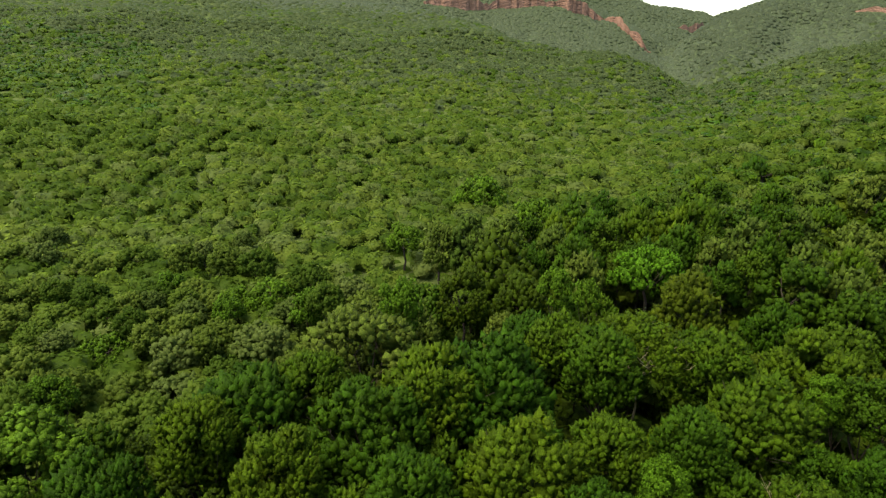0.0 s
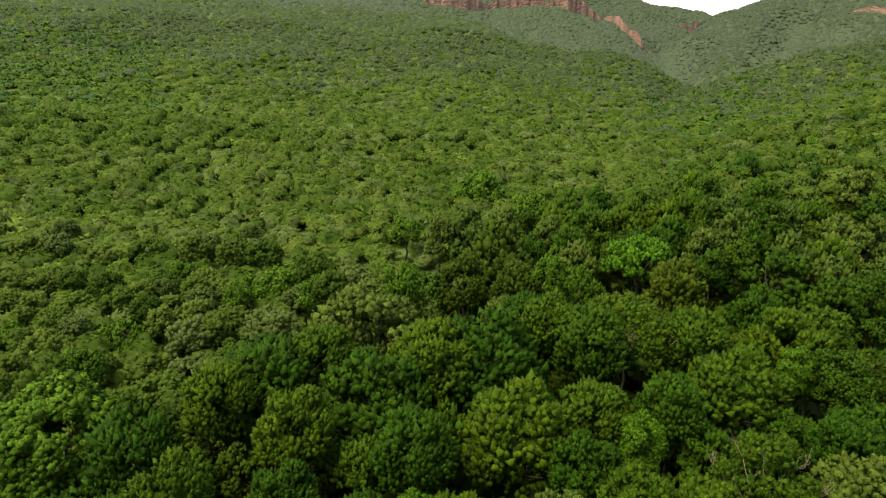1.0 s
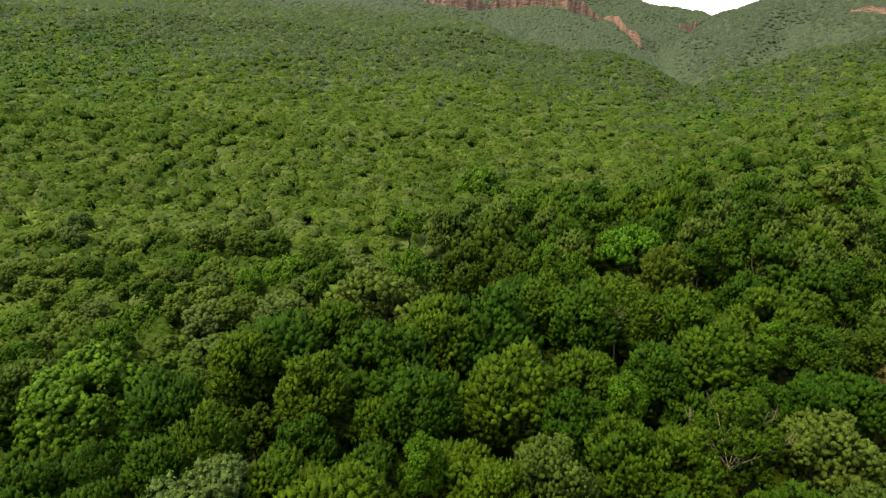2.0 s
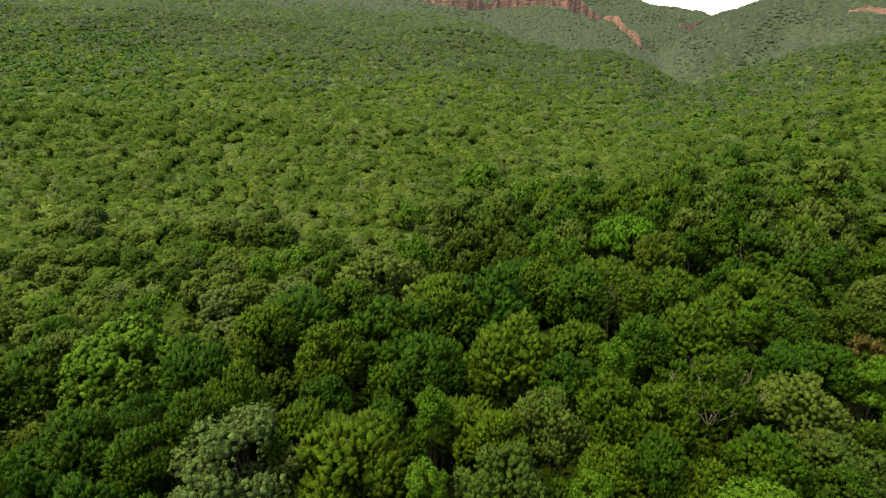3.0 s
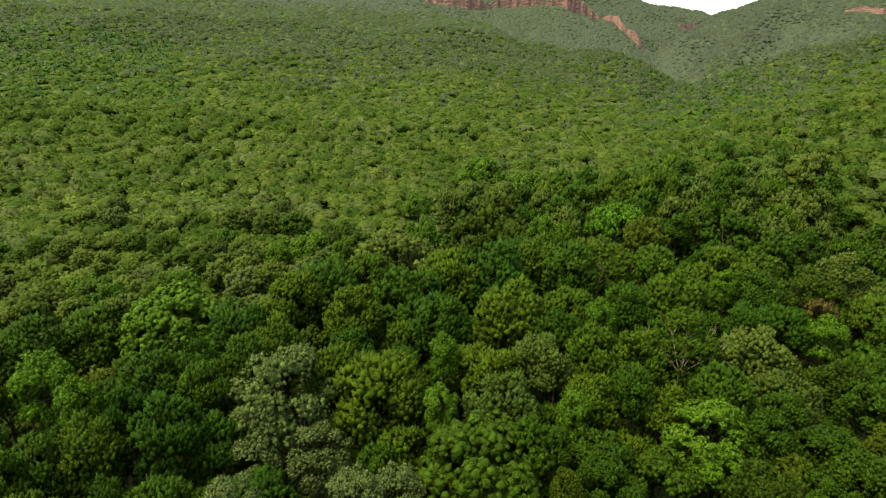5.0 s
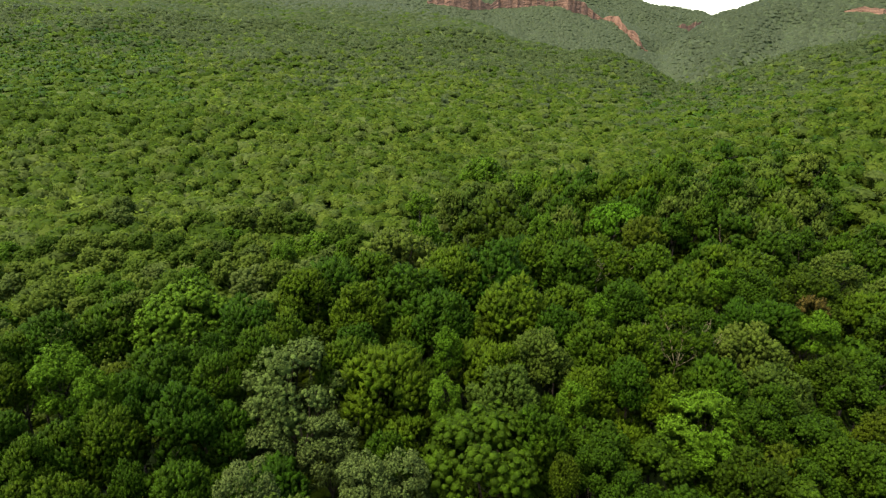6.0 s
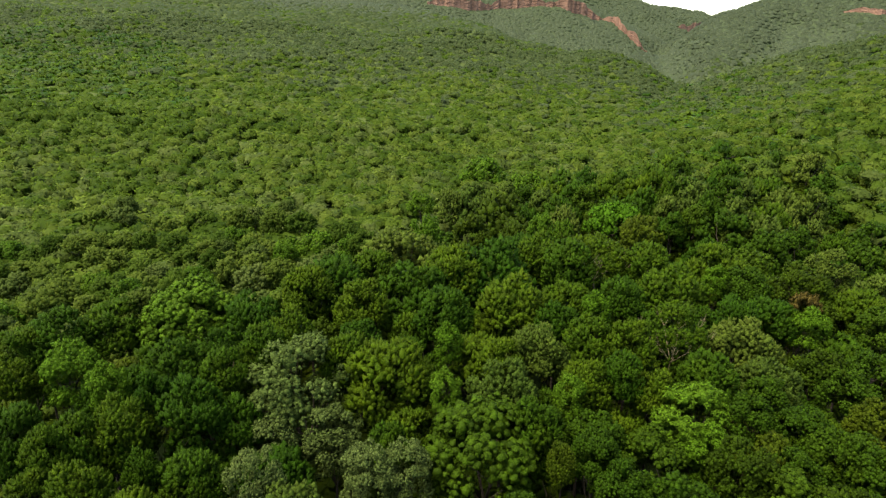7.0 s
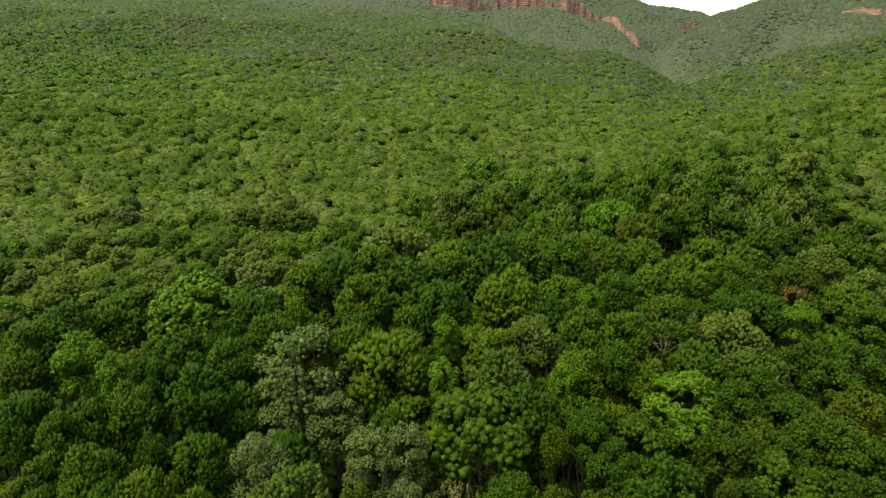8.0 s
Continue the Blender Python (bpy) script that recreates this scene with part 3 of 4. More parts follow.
# trees that stand out, as x, y, top, crown radius
SILVER_AT = [(-16, 18.3, 19.6, 5.3), (-16, 4.6, 18.3, 2.1), (-7.8, 6.2, 17.5, 2.2), (-5.1, 6.6, 17.5, 2), (-4.5, -0.4, 18.3, 1.5), (-12.2, 14, 15.5, 2.6), (-17.2, 12.6, 15, 2.3)]
FRESH_AT = [(1.1, 9.8, 18.3, 5.6), (10.4, 10.6, 16.6, 2.9), (14.4, 9.0, 16.2, 3.1), (2.3, -0.4, 18.7, 2), (10.5, 3.7, 18.1, 1.9), (13.4, 1.8, 18, 3.3), (22.7, 3.1, 17.1, 3.7), (27.8, 11.7, 16.7, 2.5), (29.6, 8.8, 16.7, 2.7),
            (42.9, 23.3, 15.3, 3), (50, 32.2, 16, 3.1), (38.2, 21, 14.8, 2.8), (23.4, 12.8, 17.3, 2.3), (9.2, 6.7, 18.1, 2), (39.6, 44.4, 16.6, 3.2), (27.4, 16.6, 16.7, 2.2),
            (30.9, 6.6, 16.5, 2.4), (28.3, 1.9, 16.6, 1.9), (24, 6.6, 16.7, 2), (31.6, 102.1, 15.3, 3.5), (34.8, 92.7, 14.7, 3.8), (37.6, 88.3, 14.5, 2.8), (44.6, 82.8, 13.6, 2.2),
            (53.9, 80.6, 14.9, 5.6), (66.8, 106.9, 16.1, 3.9), (110.3, 166.5, 14.5, 6.3), (111.4, 153.2, 14.4, 6), (65.3, 74.7, 13.3, 3.3), (58.4, 72.1, 13.2, 4.5), (99.6, 121.8, 13.5, 4.7),
            (49.6, 84.7, 15.1, 2.9)]
LIME_AT = [(-40.6, 22.5, 17.3, 3.3), (-33.6, 17.4, 17.8, 2.1), (-1.8, 23.5, 18.8, 1.7), (-2.1, 15.8, 18.1, 1.7), (35.9, 45.8, 16.6, 2.1), (15.4, 31.7, 18.7, 2), (41.8, 33.2, 16.1, 2.5),
           (8.8, 14.5, 18.4, 1.6), (19.4, 13.6, 18, 3.8), (19.9, 10.4, 15.9, 3)]
VIVID_AT = [(33.7, 86.9, 14.6, 5.2)]
BARE_AT = [(21.5, 54.6, 18.1, 5.9)]
LIMBED_AT = [(24.1, 29.9, 18, 4.2), (-25.5, 23.5, 18.2, 1.8)]
SUNNY_AT = [(-40.1, 37, 16.7, 3.5), (-12.8, 1.1, 18.1, 2.8), (-9.2, 54.2, 19, 6.5), (7.4, 22.3, 19.1, 2.9), (3.1, 16.3, 18.6, 3.3), (31.6, 28.4, 16.6, 3.8), (29.3, 20.1, 16.4, 3),
            (58.5, 55.1, 15.6, 3.6), (57.9, 43.6, 15.9, 3.2), (20.7, 100, 14.7, 3.5), (-0.7, 111.1, 12.1, 3.8), (5.6, 110, 13.7, 4.9), (12.4, 108.2, 14.2, 4.5), (53.4, 93.6, 17.7, 4.5),
            (45.5, 89.1, 15.8, 3.5), (58.3, 85.4, 16.1, 4.2), (76, 135.6, 13.4, 5.6), (95.2, 140.9, 13.5, 5.6), (89.4, 141.7, 13.2, 4.4), (77.7, 101.3, 14.5, 4.8), (83.4, 100.2, 14.8, 3.7),
            (62.4, 80.1, 13.7, 4.7)]
DEEP_AT = [(-30.1, -0.4, 18.5, 1.7), (-8.2, 0.4, 17.9, 1.9), (23.4, 8.6, 17.2, 3.2), (36.1, 13.7, 15.5, 2.4), (37.6, 23.8, 15.1, 2.8), (47.2, 44.4, 16.4, 3.8),
           (20.2, 6.4, 17.3, 2.4), (6.3, 5.4, 18.1, 1.3), (25.1, 2.1, 16.7, 2.2), (18.4, 0.9, 17.2, 1.8), (5.3, -1.1, 18.4, 1.5), (8.9, -0.4, 18.1, 1.7), (9.9, 94.3, 15.1, 7.2),
           (3.1, 78.8, 15.4, 3.9), (34.3, 72.3, 15.5, 5.2)]
EDGE_AT = [(-34.4, 36.6, 17.4, 5.6), (-44.7, 41.8, 15.9, 2.3), (-37.4, 45.9, 16.2, 2.4), (16.5, 77, 15.2, 2.6), (19.7, 71.4, 15.7, 1.8), (10.7, 160.9, 11.3, 7.3), (20.2, 120.9, 14.4, 4.9),
           (-8.5, 117.9, 9.7, 3.7), (-5.6, 66.8, 17.7, 3.2), (-53.1, 79.1, 2.9, 3.7), (-73.6, 80.6, 1.5, 2.9), (-31.6, 96.3, 5.5, 4.5), (-37.8, 94.8, 4.3, 3.3), (-52.4, 101, 4.9, 3.2),
           (-22.6, 86, 7.8, 3.1)]
OLIVE_FRONT = [(-22.1, -0.2, 18.4, 2.2), (-26.7, 0.3, 18.5, 2.1), (-27, 2.2, 18.6, 2.3), (-31, 3, 18.6, 1.9), (-23.8, 4.6, 18.5, 1.4), (-20.4, 4.6, 18.5, 2.5), (-31.5, 6, 18.6, 1.9),
               (-30.6, 8.2, 18.6, 2.3), (-6.5, 9.6, 17.6, 1.9), (-28.2, 9.8, 18.6, 2.6), (-37.2, 10, 18.1, 2.5), (4.9, 10.5, 18.1, 2.6), (-23.5, 12.2, 18.9, 3), (-27.4, 13.9, 18.6, 1.7),
               (-28.5, -1, 18.3, 1.6), (-23.7, -1.1, 18.2, 1.6), (-18.9, -0.4, 18.1, 1.7)]
OLIVE_MIDDLE = [(-20.4, 13.4, 16.8, 2.6), (-11.8, 27.8, 17.6, 2.9), (8, 18.4, 14, 2.4), (14, 15.4, 13.8, 2.4), (36.8, 27.4, 13.4, 2.6), (31.6, 38.6, 13.6, 2.6), (16.9, 16.3, 18.3, 2.2), (14.2, 17, 18.5, 2.1), (10.9, 17.1, 18.7, 2.4), (-22.8, 18.2, 19.2, 2.5), (22.9, 18.5, 17.9, 2.9), (-7.5, 19, 18.9, 4.5), (3.3, 20.2, 18.9, 2.4),
                (-45.9, 20.7, 17.1, 2.6), (-28.7, 20.9, 18.5, 3.2), (-11.9, 21.7, 19.2, 2.9), (-20.2, 21.7, 19.5, 2.3), (16.8, 23.6, 18.8, 2.8), (13.2, 24.8, 18.9, 3.1), (-18.7, 25.9, 19.6, 2.8)]
OLIVE_BACK = [(-49.9, 27.9, 16.5, 3.1), (-47.2, 30.7, 16.5, 3.9), (-2.3, 30.8, 19.3, 3.5), (-24.8, 32.6, 18.3, 3.7), (13.5, 38, 17.4, 3.6), (20.5, 38.5, 17, 3.5), (10.5, 29.8, 17.8, 2.7), (-12.1, 33.9, 19.3, 3.3), (33.2, 33.9, 16.7, 2.8), (-42.6, 34, 16.5, 3.9),
              (6.3, 34.5, 19.6, 4.7), (38.5, 36.3, 16.6, 3.8), (-19.5, 37.4, 19.1, 3.3), (52.2, 38.8, 16.2, 3.8), (-6.5, 41.2, 19.6, 5.4), (-17.5, 42.3, 19.2, 5.9), (29, 43.6, 17.7, 5)]
OLIVE_LAST = [(-1, 45.3, 19.5, 4.4), (-12.2, 46.5, 19.1, 3.7), (4.1, 47.6, 19.1, 6.3), (16.1, 50.6, 18.1, 4.3), (28.2, 51, 17.6, 3.9), (39.9, 53.6, 16.9, 4.7), (12.4, 55, 18.1, 4.1),
              (24, 93.6, 14.8, 4.5), (9.9, 57, 18.1, 3), (29.8, 122.1, 15.6, 6.3), (24.1, 110.9, 15, 4.9), (30.1, 107.4, 15.7, 4.2), (37.9, 105.2, 17, 4.9), (43.9, 103.8, 17.8, 4.6),
              (45.1, 85.2, 14.4, 4), (66.6, 140.4, 14.6, 6), (42.5, 96.7, 16.3, 4.1), (49.1, 105.9, 18.7, 4.9), (95.1, 166.6, 14.6, 8.3), (86.1, 123.3, 12.6, 4.8), (67.6, 88.5, 15.4, 4),
              (112.9, 144.6, 14.3, 5.4), (53.6, 87.5, 17, 2.8)]
for kind, spots in (("silver", SILVER_AT), ("fresh", FRESH_AT), ("lime", LIME_AT), ("vivid", VIVID_AT), ("bare", BARE_AT), ("limbed", LIMBED_AT), ("sunny", SUNNY_AT), ("edge", EDGE_AT), ("olive", OLIVE_FRONT), ("olive", OLIVE_MIDDLE), ("olive", OLIVE_BACK), ("olive", OLIVE_LAST), ("deep", DEEP_AT)):
    for x, y, top, radius in spots:
        plant(fineness(kind, y), x, y, top + (rt.uniform(-1.0, 0.6) if kind in ("olive", "deep") else 0), radius * 1.04)
plant("rust", 43.4, 37, 16.3, 1.9)
plant("straw", -1.0, 1.1, 16.6, 2.2)
PALE_SLOPE = [(-43.5, 88.4, 3.0), (-52.2, 93.0, 2.4), (-94.3, 130.6, 3.1), (-54.0, 120.4, 2.6), (-46.8, 126.4, 2.4), (-0.1, 125, 3.9), (-89.2, 119, 3.9)]
for x, y, radius in PALE_SLOPE:
    plant("grey", x, y, float(ground_z(x, y)) + 7.5, radius)
LIGHT_SLOPE = [(-39.2, 47.8, 15.8, 1.9), (-66.1, 76.4, 1.9, 3.9), (-78.5, 97.4, 3.7, 3.7), (-75.6, 112.2, 4.2, 5.3), (-56.8, 60.4, 7.2, 2.7), (-46.3, 113.7, 6.1, 4.5), (-95.6, 118.6, 4.8, 4.4),
               (-80.1, 90.9, 3.5, 3.2), (-55.8, 115.3, 5.9, 3.9)]
ROUND_SLOPE = [(-39.4, 44.2, 16.4, 3.1), (-59.6, 90.6, 3.7, 3.8), (-67.7, 89.3, 2.8, 4.4), (-54.2, 97.2, 4.5, 3.9), (-39.3, 111.4, 5.8, 4.1), (-26.1, 102.1, 6.4, 4.1), (-19.2, 84.5, 9.4, 3),
               (-67.7, 118.1, 4.3, 4.4)]
for kind, spots in (("dry", LIGHT_SLOPE), ("slope", ROUND_SLOPE)):
    for x, y, top, radius in spots:
        plant(kind, x, y, max(top, float(ground_z(x, y)) + 5.0), radius)



def tall_forest(x, y):
    """How far the place lies inside the tall dark forest (metres, roughly); negative on the open slope."""
    edge = np.interp(y, [-40, 20, 36, 41, 46, 54, 63, 73, 100, 130, 155, 220], [-85, -80, -66, -50, -35, -28, -18, -6, 6, 34, 60, 120])
    return np.asarray(x) - edge


def scatter(x0, x1, y0, y1, gap, seed):
    """Uneven places: a jittered grid that lies askew, so that no rows show."""
    r = np.random.RandomState(seed)
    mx, my, half = (x0 + x1) / 2, (y0 + y1) / 2, math.hypot(x1 - x0, y1 - y0) / 2 + gap
    n = int(2 * half / gap)
    px, py = np.meshgrid((np.arange(n) + 0.5) * gap - half, (np.arange(n) + 0.5) * gap - half)
    px = px + (np.arange(n) % 2)[:, None] * gap / 2 + r.uniform(-0.6, 0.6, px.shape) * gap
    py = py + r.uniform(-0.6, 0.6, px.shape) * gap
    c, s = math.cos(0.61), math.sin(0.61)
    p = np.stack([mx + c * px - s * py, my + s * px + c * py], -1).reshape(-1, 2)
    return p[(p[:, 0] > x0) & (p[:, 0] < x1) & (p[:, 1] > y0) & (p[:, 1] < y1)]


def in_valley_view(x, y, side=8):
    """The wedge of land that opens up the valley from the near forest."""
    return np.abs(np.asarray(x) + 1) < 0.80 * (np.asarray(y) + 30) + side


# the rest of the near forest
for x, y in scatter(-95, 150, -10, 135, 6.4, 17):
    if not in_valley_view(x, y, 18):
        continue
    inside = tall_forest(x, y)
    if inside < -2 or (y > 82 and (x > 30 + 0.6 * y)):
        continue
    radius = rt.uniform(3.2, 4.9)
    if any(math.hypot(x - a, y - b) < (1.04 if y < 34 else 0.9 if y < 62 else 0.8) * (radius + c) for a, b, c, _ in standing):
        continue
    kind = rt.choice(["olive", "deep", "fresh", "sunny"], p=[0.16, 0.05, 0.19, 0.60] if inside < 12 or x > 32 or y > 66 else [0.58, 0.27, 0.10, 0.05])
    plant(fineness(kind, y), x, y, float(ground_z(x, y)) + (rt.uniform(8.5, 13.0) if y < 62 else rt.uniform(10.5, 14.5)), radius)
# lower trees that close the canopy, but for the deep gaps in it
GAPS = [(-40.5, 29.3, 3.5), (-26.4, 8.8, 2.5), (-7.0, 18.1, 2.5), (0.9, 30.0, 3.5), (9.4, 75.3, 5.0), (7.4, 4.4, 1.6), (39.6, 26.8, 3.5)]
for x, y in scatter(-75, 90, -9, 108, 3.7, 23):
    if not in_valley_view(x, y, 12) or tall_forest(x, y) < 1 or any(math.hypot(x - a, y - b) < c + 1.5 for a, b, c in GAPS):
        continue
    radius = rt.uniform(2.3, 3.5)
    if any(math.hypot(x - a, y - b) < 0.66 * (radius + c) for a, b, c, _ in standing):
        continue
    beside = sorted(standing, key=lambda q: math.hypot(x - q[0], y - q[1]))[:4]
    plant(("mid " if y < 28 else "far ") + rt.choice(["olive", "deep", "fresh"], p=[0.84, 0.16, 0.0] if x < 30 else [0.40, 0.20, 0.40]), x, y, float(np.mean([q[3] for q in beside])) - rt.uniform(1.8, 4.5), radius)
near_slope = 0
for x, y in sorted(scatter(-125, 0, 15, 102, 6.0, 19).tolist(), key=lambda p: p[1]):
    if tall_forest(x, y) > -2 or not in_valley_view(x, y, 12) or near_slope > 240:
        continue
    radius = rt.uniform(2.6, 4.6)
    if any(math.hypot(x - a, y - b) < 0.56 * (radius + c) for a, b, c, _ in standing):
        continue
    near_slope += 1
    kind = rt.choice(["slope", "dry", "grey", "far edge"], p=[0.36, 0.34, 0.14, 0.16])
    plant(kind, x, y, float(ground_z(x, y)) + rt.uniform(5.5, 8.5), radius)
for key, ob in kinds.items():
    if key not in used:
        for piece in (*ob.children, ob):
            bpy.data.objects.remove(piece)


# ---- the woods beyond ----
def woods(name, label, mat, places, templates, seed):
    """Many small crowns with short stems in one mesh: places (n, 5) of x, y, foot, height, radius."""
    r = np.random.RandomState(seed)
    vs, fs, ns, ts, n = [], [], [], [], 0
    for x, y, foot, height, radius in places:
        v, f, out = templates[r.randint(len(templates))]
        a = r.uniform(0, 6.283)
        c, s = math.cos(a), math.sin(a)
        q = v * (radius * r.uniform(0.8, 1.3), radius * r.uniform(0.8, 1.25), radius * r.uniform(0.8, 1.2))
        w = np.empty_like(q)
        w[:, 0], w[:, 1], w[:, 2] = x + c * q[:, 0] - s * q[:, 1], y + s * q[:, 0] + c * q[:, 1], foot + height + q[:, 2]
        o = np.empty_like(out)
        o[:, 0], o[:, 1], o[:, 2] = c * out[:, 0] - s * out[:, 1], s * out[:, 0] + c * out[:, 1], out[:, 2]
        vs.append(w), fs.append(f + n), ns.append(o)
        ts.append(np.full(len(f), r.uniform()))
        n += len(w)
    ob = link_mesh(name, np.concatenate(vs), np.concatenate(fs), mat, np.concatenate(ts), True, np.concatenate(ns))
    return tagged(ob, label, "woods", kind="stuff")


def stem(v, f, n, height):
    """A short three-sided stem under a crown of radius 1."""
    s = np.array([(0.07, 0, -height), (-0.04, 0.06, -height), (-0.04, -0.06, -height), (0.05, 0, -0.6), (-0.03, 0.04, -0.6), (-0.03, -0.04, -0.6)])
    t = np.array([(0, 1, 4), (0, 4, 3), (1, 2, 5), (1, 5, 4), (2, 0, 3), (2, 3, 5)])
    return np.concatenate([v, s]), np.concatenate([f, t + len(v)]), np.concatenate([n, unit(s * (1, 1, 0))])


def low_dome(seed, sides=5):
    """A small uneven dome of radius 1 for the crowns of far woods."""
    r = np.random.RandomState(seed)
    v = [(*r.uniform(-0.15, 0.15, 2), 0)]
    for wide, down in ((0.62, -0.16), (1.0, -0.75)):
        for k in range(sides):
            a, q = (k + r.uniform(-0.3, 0.3)) * 6.2832 / sides, wide * r.uniform(0.8, 1.2)
            v.append((q * math.cos(a), q * math.sin(a), down * r.uniform(0.7, 1.3)))
    f = [(0, 1 + k, 1 + (k + 1) % sides) for k in range(sides)]
    for k in range(sides):
        a, b = 1 + k, 1 + (k + 1) % sides
        f += [(a, a + sides, b + sides), (a, b + sides, b)]
    v = np.array(v)
    return v, np.array(f), unit(v * (1, 1, 0) + (0, 0, 1.5))


def small_crowns(seed, *shape, stems=True, lift=0.55):
    made = [dome_crown(seed + k, *shape, lift) for k in range(8)]
    return [stem(*one, 3.6) for one in made] if stems else made


FRONT = small_crowns(600, 10, 2, 140, 0.225, 0.85, lift=0.95)
NEARER = small_crowns(200, 9, 2, 76, 0.27, 0.82, lift=1.1)
MIDDLE = small_crowns(300, 7, 2, 30, 0.34, 0.64, stems=False, lift=1.4)
FURTHER = [low_dome(400 + k) for k in range(8)]
UNDER = small_crowns(500, 7, 1, 48, 0.34)
BEHIND = small_crowns(700, 9, 1, 60, 0.3, 0.95)


def open_to_view(x, y, z, eye=(0.0, -15.0, 46.0)):
    """Whether a place is seen from over the near forest, so that the hidden backs of the mountains stay bare."""
    clear = np.full(len(x), True)
    for k in np.linspace(0.1, 0.97, 40):
        px, py = eye[0] + (x - eye[0]) * k, eye[1] + (y - eye[1]) * k
        clear &= ground_z(px, py) < eye[2] + (z + 9 - eye[2]) * k + 2.0
    return clear


CLEARINGS = [(-108, 221, 4.0), (-88, 216, 4.5), (-40, 157, 2.6)]


def band(y0, y1, gap, seed, tall, size):
    """Places for small trees between two distances up the valley, thinned unevenly."""
    half = 0.80 * (y1 + 30) + 12
    p = scatter(-half, half, y0, y1, gap, seed)
    r = np.random.RandomState(seed + 1)
    p = p[in_valley_view(p[:, 0], p[:, 1], 14)]
    z = ground_z(p[:, 0], p[:, 1])
    keep = open_to_view(p[:, 0], p[:, 1], z)
    for line, cliff_height, _ in CLIFFS:
        for (ax, ay), (bx, by) in zip(line, line[1:]):
            k = np.clip(((p[:, 0] - ax) * (bx - ax) + (p[:, 1] - ay) * (by - ay)) / ((bx - ax) ** 2 + (by - ay) ** 2), 0, 1)
            keep &= np.hypot(p[:, 0] - ax - k * (bx - ax), p[:, 1] - ay - k * (by - ay)) > (5.5 if cliff_height > 12 else 3)
    keep &= (waves(p[:, 0], p[:, 1], 38, 77) > -1.25) | (r.uniform(size=len(p)) < 0.8)
    p, z = p[keep], z[keep]
    for cx, cy, cr in CLEARINGS:
        keep = np.hypot((p[:, 0] - cx) / 1.6, p[:, 1] - cy) > cr
        p, z = p[keep], z[keep]
    there = (tall_forest(p[:, 0], p[:, 1]) > -2) & (p[:, 1] < 128) & ((p[:, 1] < 84) | (p[:, 0] < 28 + 0.6 * p[:, 1]))
    p, z = p[~there], z[~there]
    deep = np.where(tall_forest(p[:, 0], p[:, 1]) > 0, 1.0, 0.0) * (p[:, 1] < 230)
    grow = 1 + deep * 0.6
    return np.stack([p[:, 0], p[:, 1], z - 0.2, r.uniform(*tall, len(p)) * grow * (1 + 0.2 * deep), (size[0] + (size[1] - size[0]) * r.uniform(size=len(p)) ** 1.5) * (1 - 0.04 * deep)], 1)


sx, sy, sr, _ = np.array(standing).T


def free(places):
    gap = np.hypot(places[:, 0:1] - sx, places[:, 1:2] - sy) - 0.5 * (sr + places[:, 4:5])
    return places[gap.min(1) > 0]


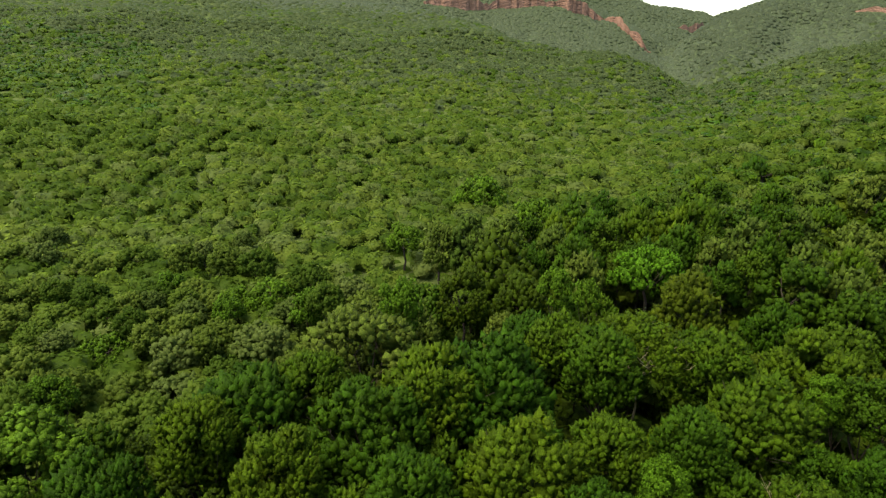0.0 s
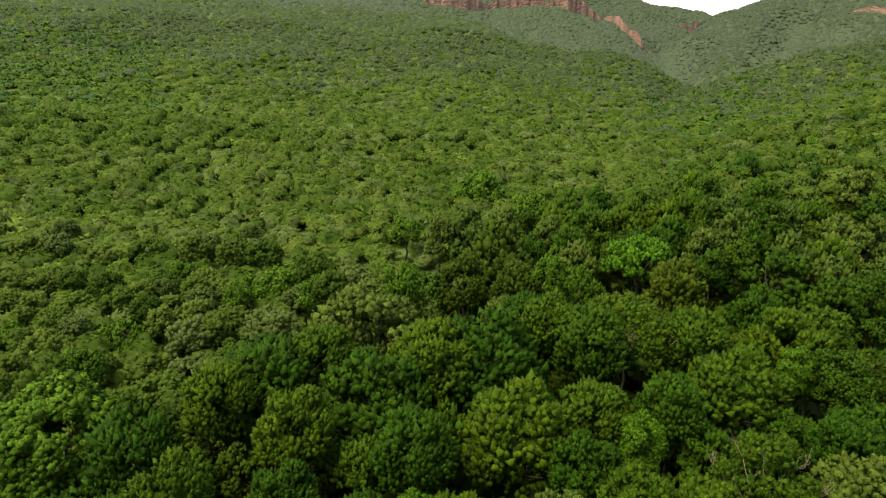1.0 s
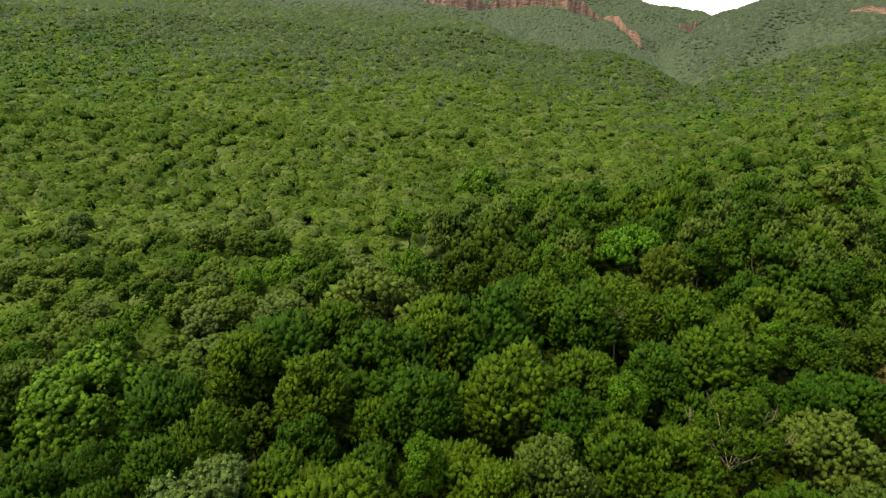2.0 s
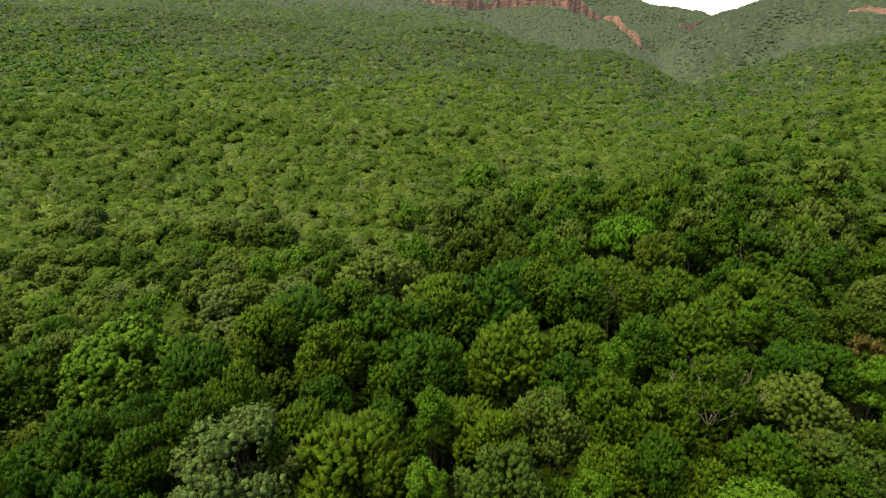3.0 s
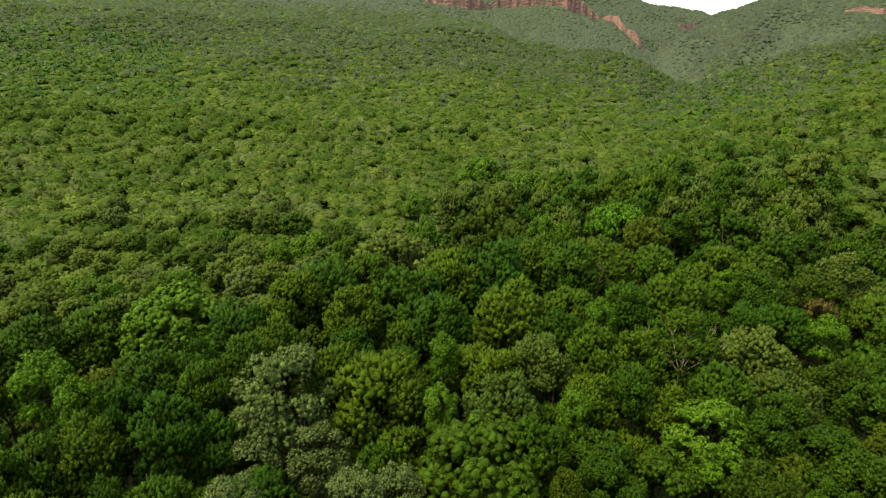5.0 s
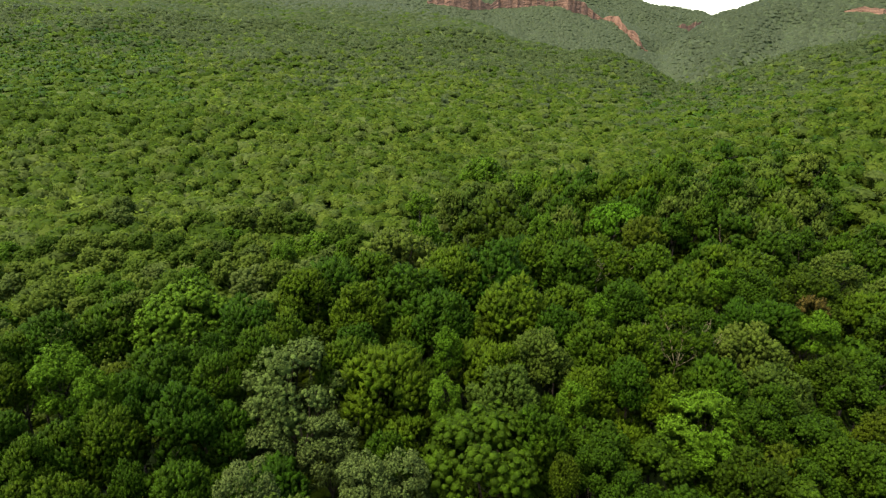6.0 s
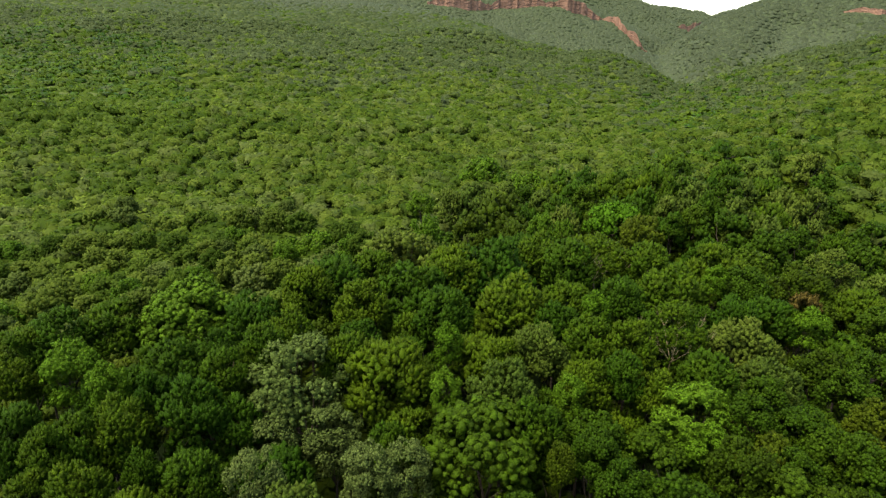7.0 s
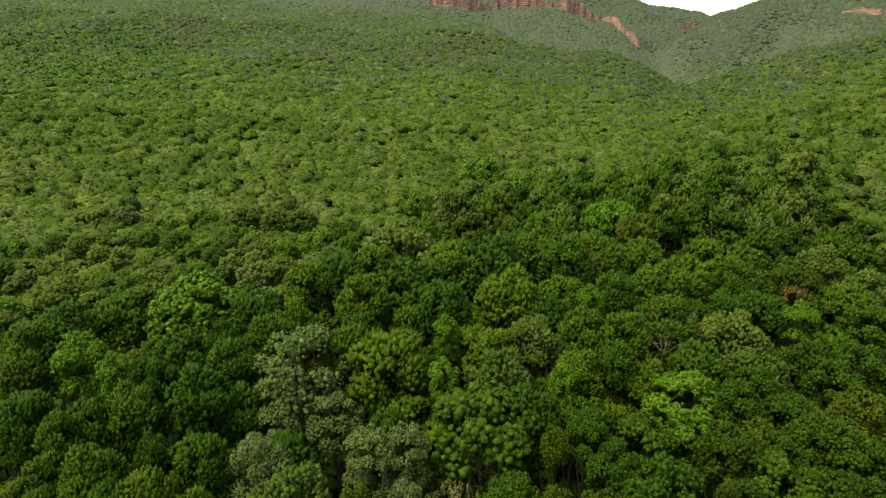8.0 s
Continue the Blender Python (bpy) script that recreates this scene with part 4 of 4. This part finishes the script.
def grow_woods(places, templates, seed, where):
    """Share the places out among the kinds of tree that mix there: dark in the valley, haze put into the leaf colour
    further off.
    """
    r = np.random.RandomState(seed)
    lush = tall_forest(places[:, 0], places[:, 1]) + 16 * r.normal(size=len(places)) > 0
    lush &= places[:, 1] < 300 + 60 * r.normal(size=len(places))
    lush &= places[:, 0] < 45 + 0.42 * places[:, 1] + 14 * r.normal(size=len(places))
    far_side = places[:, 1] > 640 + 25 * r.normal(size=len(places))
    # upper slope: chosen by distance for the leaf colour that holds the haze
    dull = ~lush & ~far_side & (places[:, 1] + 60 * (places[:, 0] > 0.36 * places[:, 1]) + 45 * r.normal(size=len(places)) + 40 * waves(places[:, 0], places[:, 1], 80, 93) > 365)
    # yellower and greener stretches of the slope, a darker one at its far end
    draw = np.clip(r.uniform(size=len(places)) + np.where(lush, 0, 0.2) * waves(places[:, 0], places[:, 1], 55, 91), 0, 0.999)
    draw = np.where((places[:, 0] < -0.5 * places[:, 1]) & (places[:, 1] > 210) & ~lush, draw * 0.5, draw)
    dull &= draw > 0.12
    # right hill has its own hazed colour; gullies get the one standing for shade
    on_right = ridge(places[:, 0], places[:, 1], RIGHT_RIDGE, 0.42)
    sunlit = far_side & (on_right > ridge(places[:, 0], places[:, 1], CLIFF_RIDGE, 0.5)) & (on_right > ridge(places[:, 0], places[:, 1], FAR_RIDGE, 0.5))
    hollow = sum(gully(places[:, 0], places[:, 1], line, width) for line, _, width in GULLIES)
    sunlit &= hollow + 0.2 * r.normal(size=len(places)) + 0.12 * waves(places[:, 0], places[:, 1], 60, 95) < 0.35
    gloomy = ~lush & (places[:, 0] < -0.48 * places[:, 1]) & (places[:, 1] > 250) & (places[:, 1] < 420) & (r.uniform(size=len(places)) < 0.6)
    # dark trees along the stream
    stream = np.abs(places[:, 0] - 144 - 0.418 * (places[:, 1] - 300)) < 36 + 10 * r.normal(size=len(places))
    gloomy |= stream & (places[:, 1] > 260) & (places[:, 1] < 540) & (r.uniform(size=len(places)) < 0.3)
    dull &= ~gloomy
    plain = ~lush & ~dull & ~far_side & ~gloomy
    for part, mat, word in (
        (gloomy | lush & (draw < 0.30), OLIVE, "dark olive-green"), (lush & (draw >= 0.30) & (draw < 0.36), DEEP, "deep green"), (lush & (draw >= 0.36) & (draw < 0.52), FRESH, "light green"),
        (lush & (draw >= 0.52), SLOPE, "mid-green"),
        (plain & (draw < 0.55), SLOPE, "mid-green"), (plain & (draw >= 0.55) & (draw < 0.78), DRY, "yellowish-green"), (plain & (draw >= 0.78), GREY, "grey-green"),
        (dull, HAZED_HILL, "haze-greyed green"), (sunlit, HAZED_MOUNTAIN, "haze-paled green"), (far_side & ~sunlit, HAZED_SHADE, "haze-blued green"),
    ):
        if part.sum() > 2:
            woods("woods", "%s woods of many small crowns on %s" % (word, where), mat, places[part], templates, seed + 5)


under = scatter(-80, 135, -75, 150, 4.4, 41)
under = under[(tall_forest(under[:, 0], under[:, 1]) > -3) & (in_valley_view(under[:, 0], under[:, 1], 16) | (under[:, 1] < 0) & (np.abs(under[:, 0]) < 60))]
ru = np.random.RandomState(43)
under = np.stack([under[:, 0], under[:, 1], ground_z(under[:, 0], under[:, 1]) - 0.2, ru.uniform(3.0, 7.0, len(under)), ru.uniform(2.2, 3.6, len(under))], 1)
woods("undergrowth", "deep green bushes and saplings in the shade under tall trees", DEEP, under, UNDER, 47)
# the forest under the end of the camera's way, and behind it
behind = scatter(-75, 75, -75, -11, 6.2, 61)
rb = np.random.RandomState(63)
behind = free(np.stack([behind[:, 0], behind[:, 1], ground_z(behind[:, 0], behind[:, 1]) - 0.2, rb.uniform(14.5, 18.0, len(behind)), rb.uniform(3.6, 4.8, len(behind))], 1))
under_way = (np.abs(behind[:, 0]) < 46) & (behind[:, 1] > -52)
tufty = [crown_mesh(720 + k, radius=5.0, lobes=16, tufts=18, leaves=2, leaf=0.36, up=1.1, tall=2.0, flat=1.1, low=-0.75, tuft=0.42, body=1.0, lobe=0.33, core=0.5) for k in range(3)]
tufty = [stem(v / 5, f, n, 3.6) for v, f, n in tufty]
green = rb.uniform(size=len(behind)) < 0.3
woods("woods", "dark olive-green tall forest with closed tufted crowns over the valley floor", OLIVE, behind[under_way & ~green], tufty, 65)
woods("woods", "deep green tall forest with closed tufted crowns over the valley floor", DEEP, behind[under_way & green], tufty, 66)
woods("woods", "dark olive-green tall forest with closed crowns over the valley floor", OLIVE, behind[~under_way], BEHIND, 67)
low = scatter(-110, 20, 15, 110, 3.3, 71)
low = low[(tall_forest(low[:, 0], low[:, 1]) < 6) & in_valley_view(low[:, 0], low[:, 1], 10)]
low = np.stack([low[:, 0], low[:, 1], ground_z(low[:, 0], low[:, 1]) - 0.2, ru.uniform(1.8, 4.6, len(low)), ru.uniform(1.8, 3.0, len(low))], 1)
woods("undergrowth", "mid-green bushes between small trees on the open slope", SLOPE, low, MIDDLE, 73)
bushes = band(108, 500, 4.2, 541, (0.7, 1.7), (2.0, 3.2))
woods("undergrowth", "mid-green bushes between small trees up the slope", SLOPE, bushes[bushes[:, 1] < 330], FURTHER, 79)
# these bushes have the distance haze in their colour
woods("undergrowth", "haze-greyed green bushes between small trees high on the slope", HAZED_HILL, bushes[bushes[:, 1] >= 330], FURTHER, 83)
lower = free(band(60, 250, 4.8, 501, (3.5, 5.6), (2.6, 5.6)))
grow_woods(lower[lower[:, 1] < 135], FRONT, 591, "the foot of the slope")
grow_woods(lower[lower[:, 1] >= 135], NEARER, 601, "the lower slopes")
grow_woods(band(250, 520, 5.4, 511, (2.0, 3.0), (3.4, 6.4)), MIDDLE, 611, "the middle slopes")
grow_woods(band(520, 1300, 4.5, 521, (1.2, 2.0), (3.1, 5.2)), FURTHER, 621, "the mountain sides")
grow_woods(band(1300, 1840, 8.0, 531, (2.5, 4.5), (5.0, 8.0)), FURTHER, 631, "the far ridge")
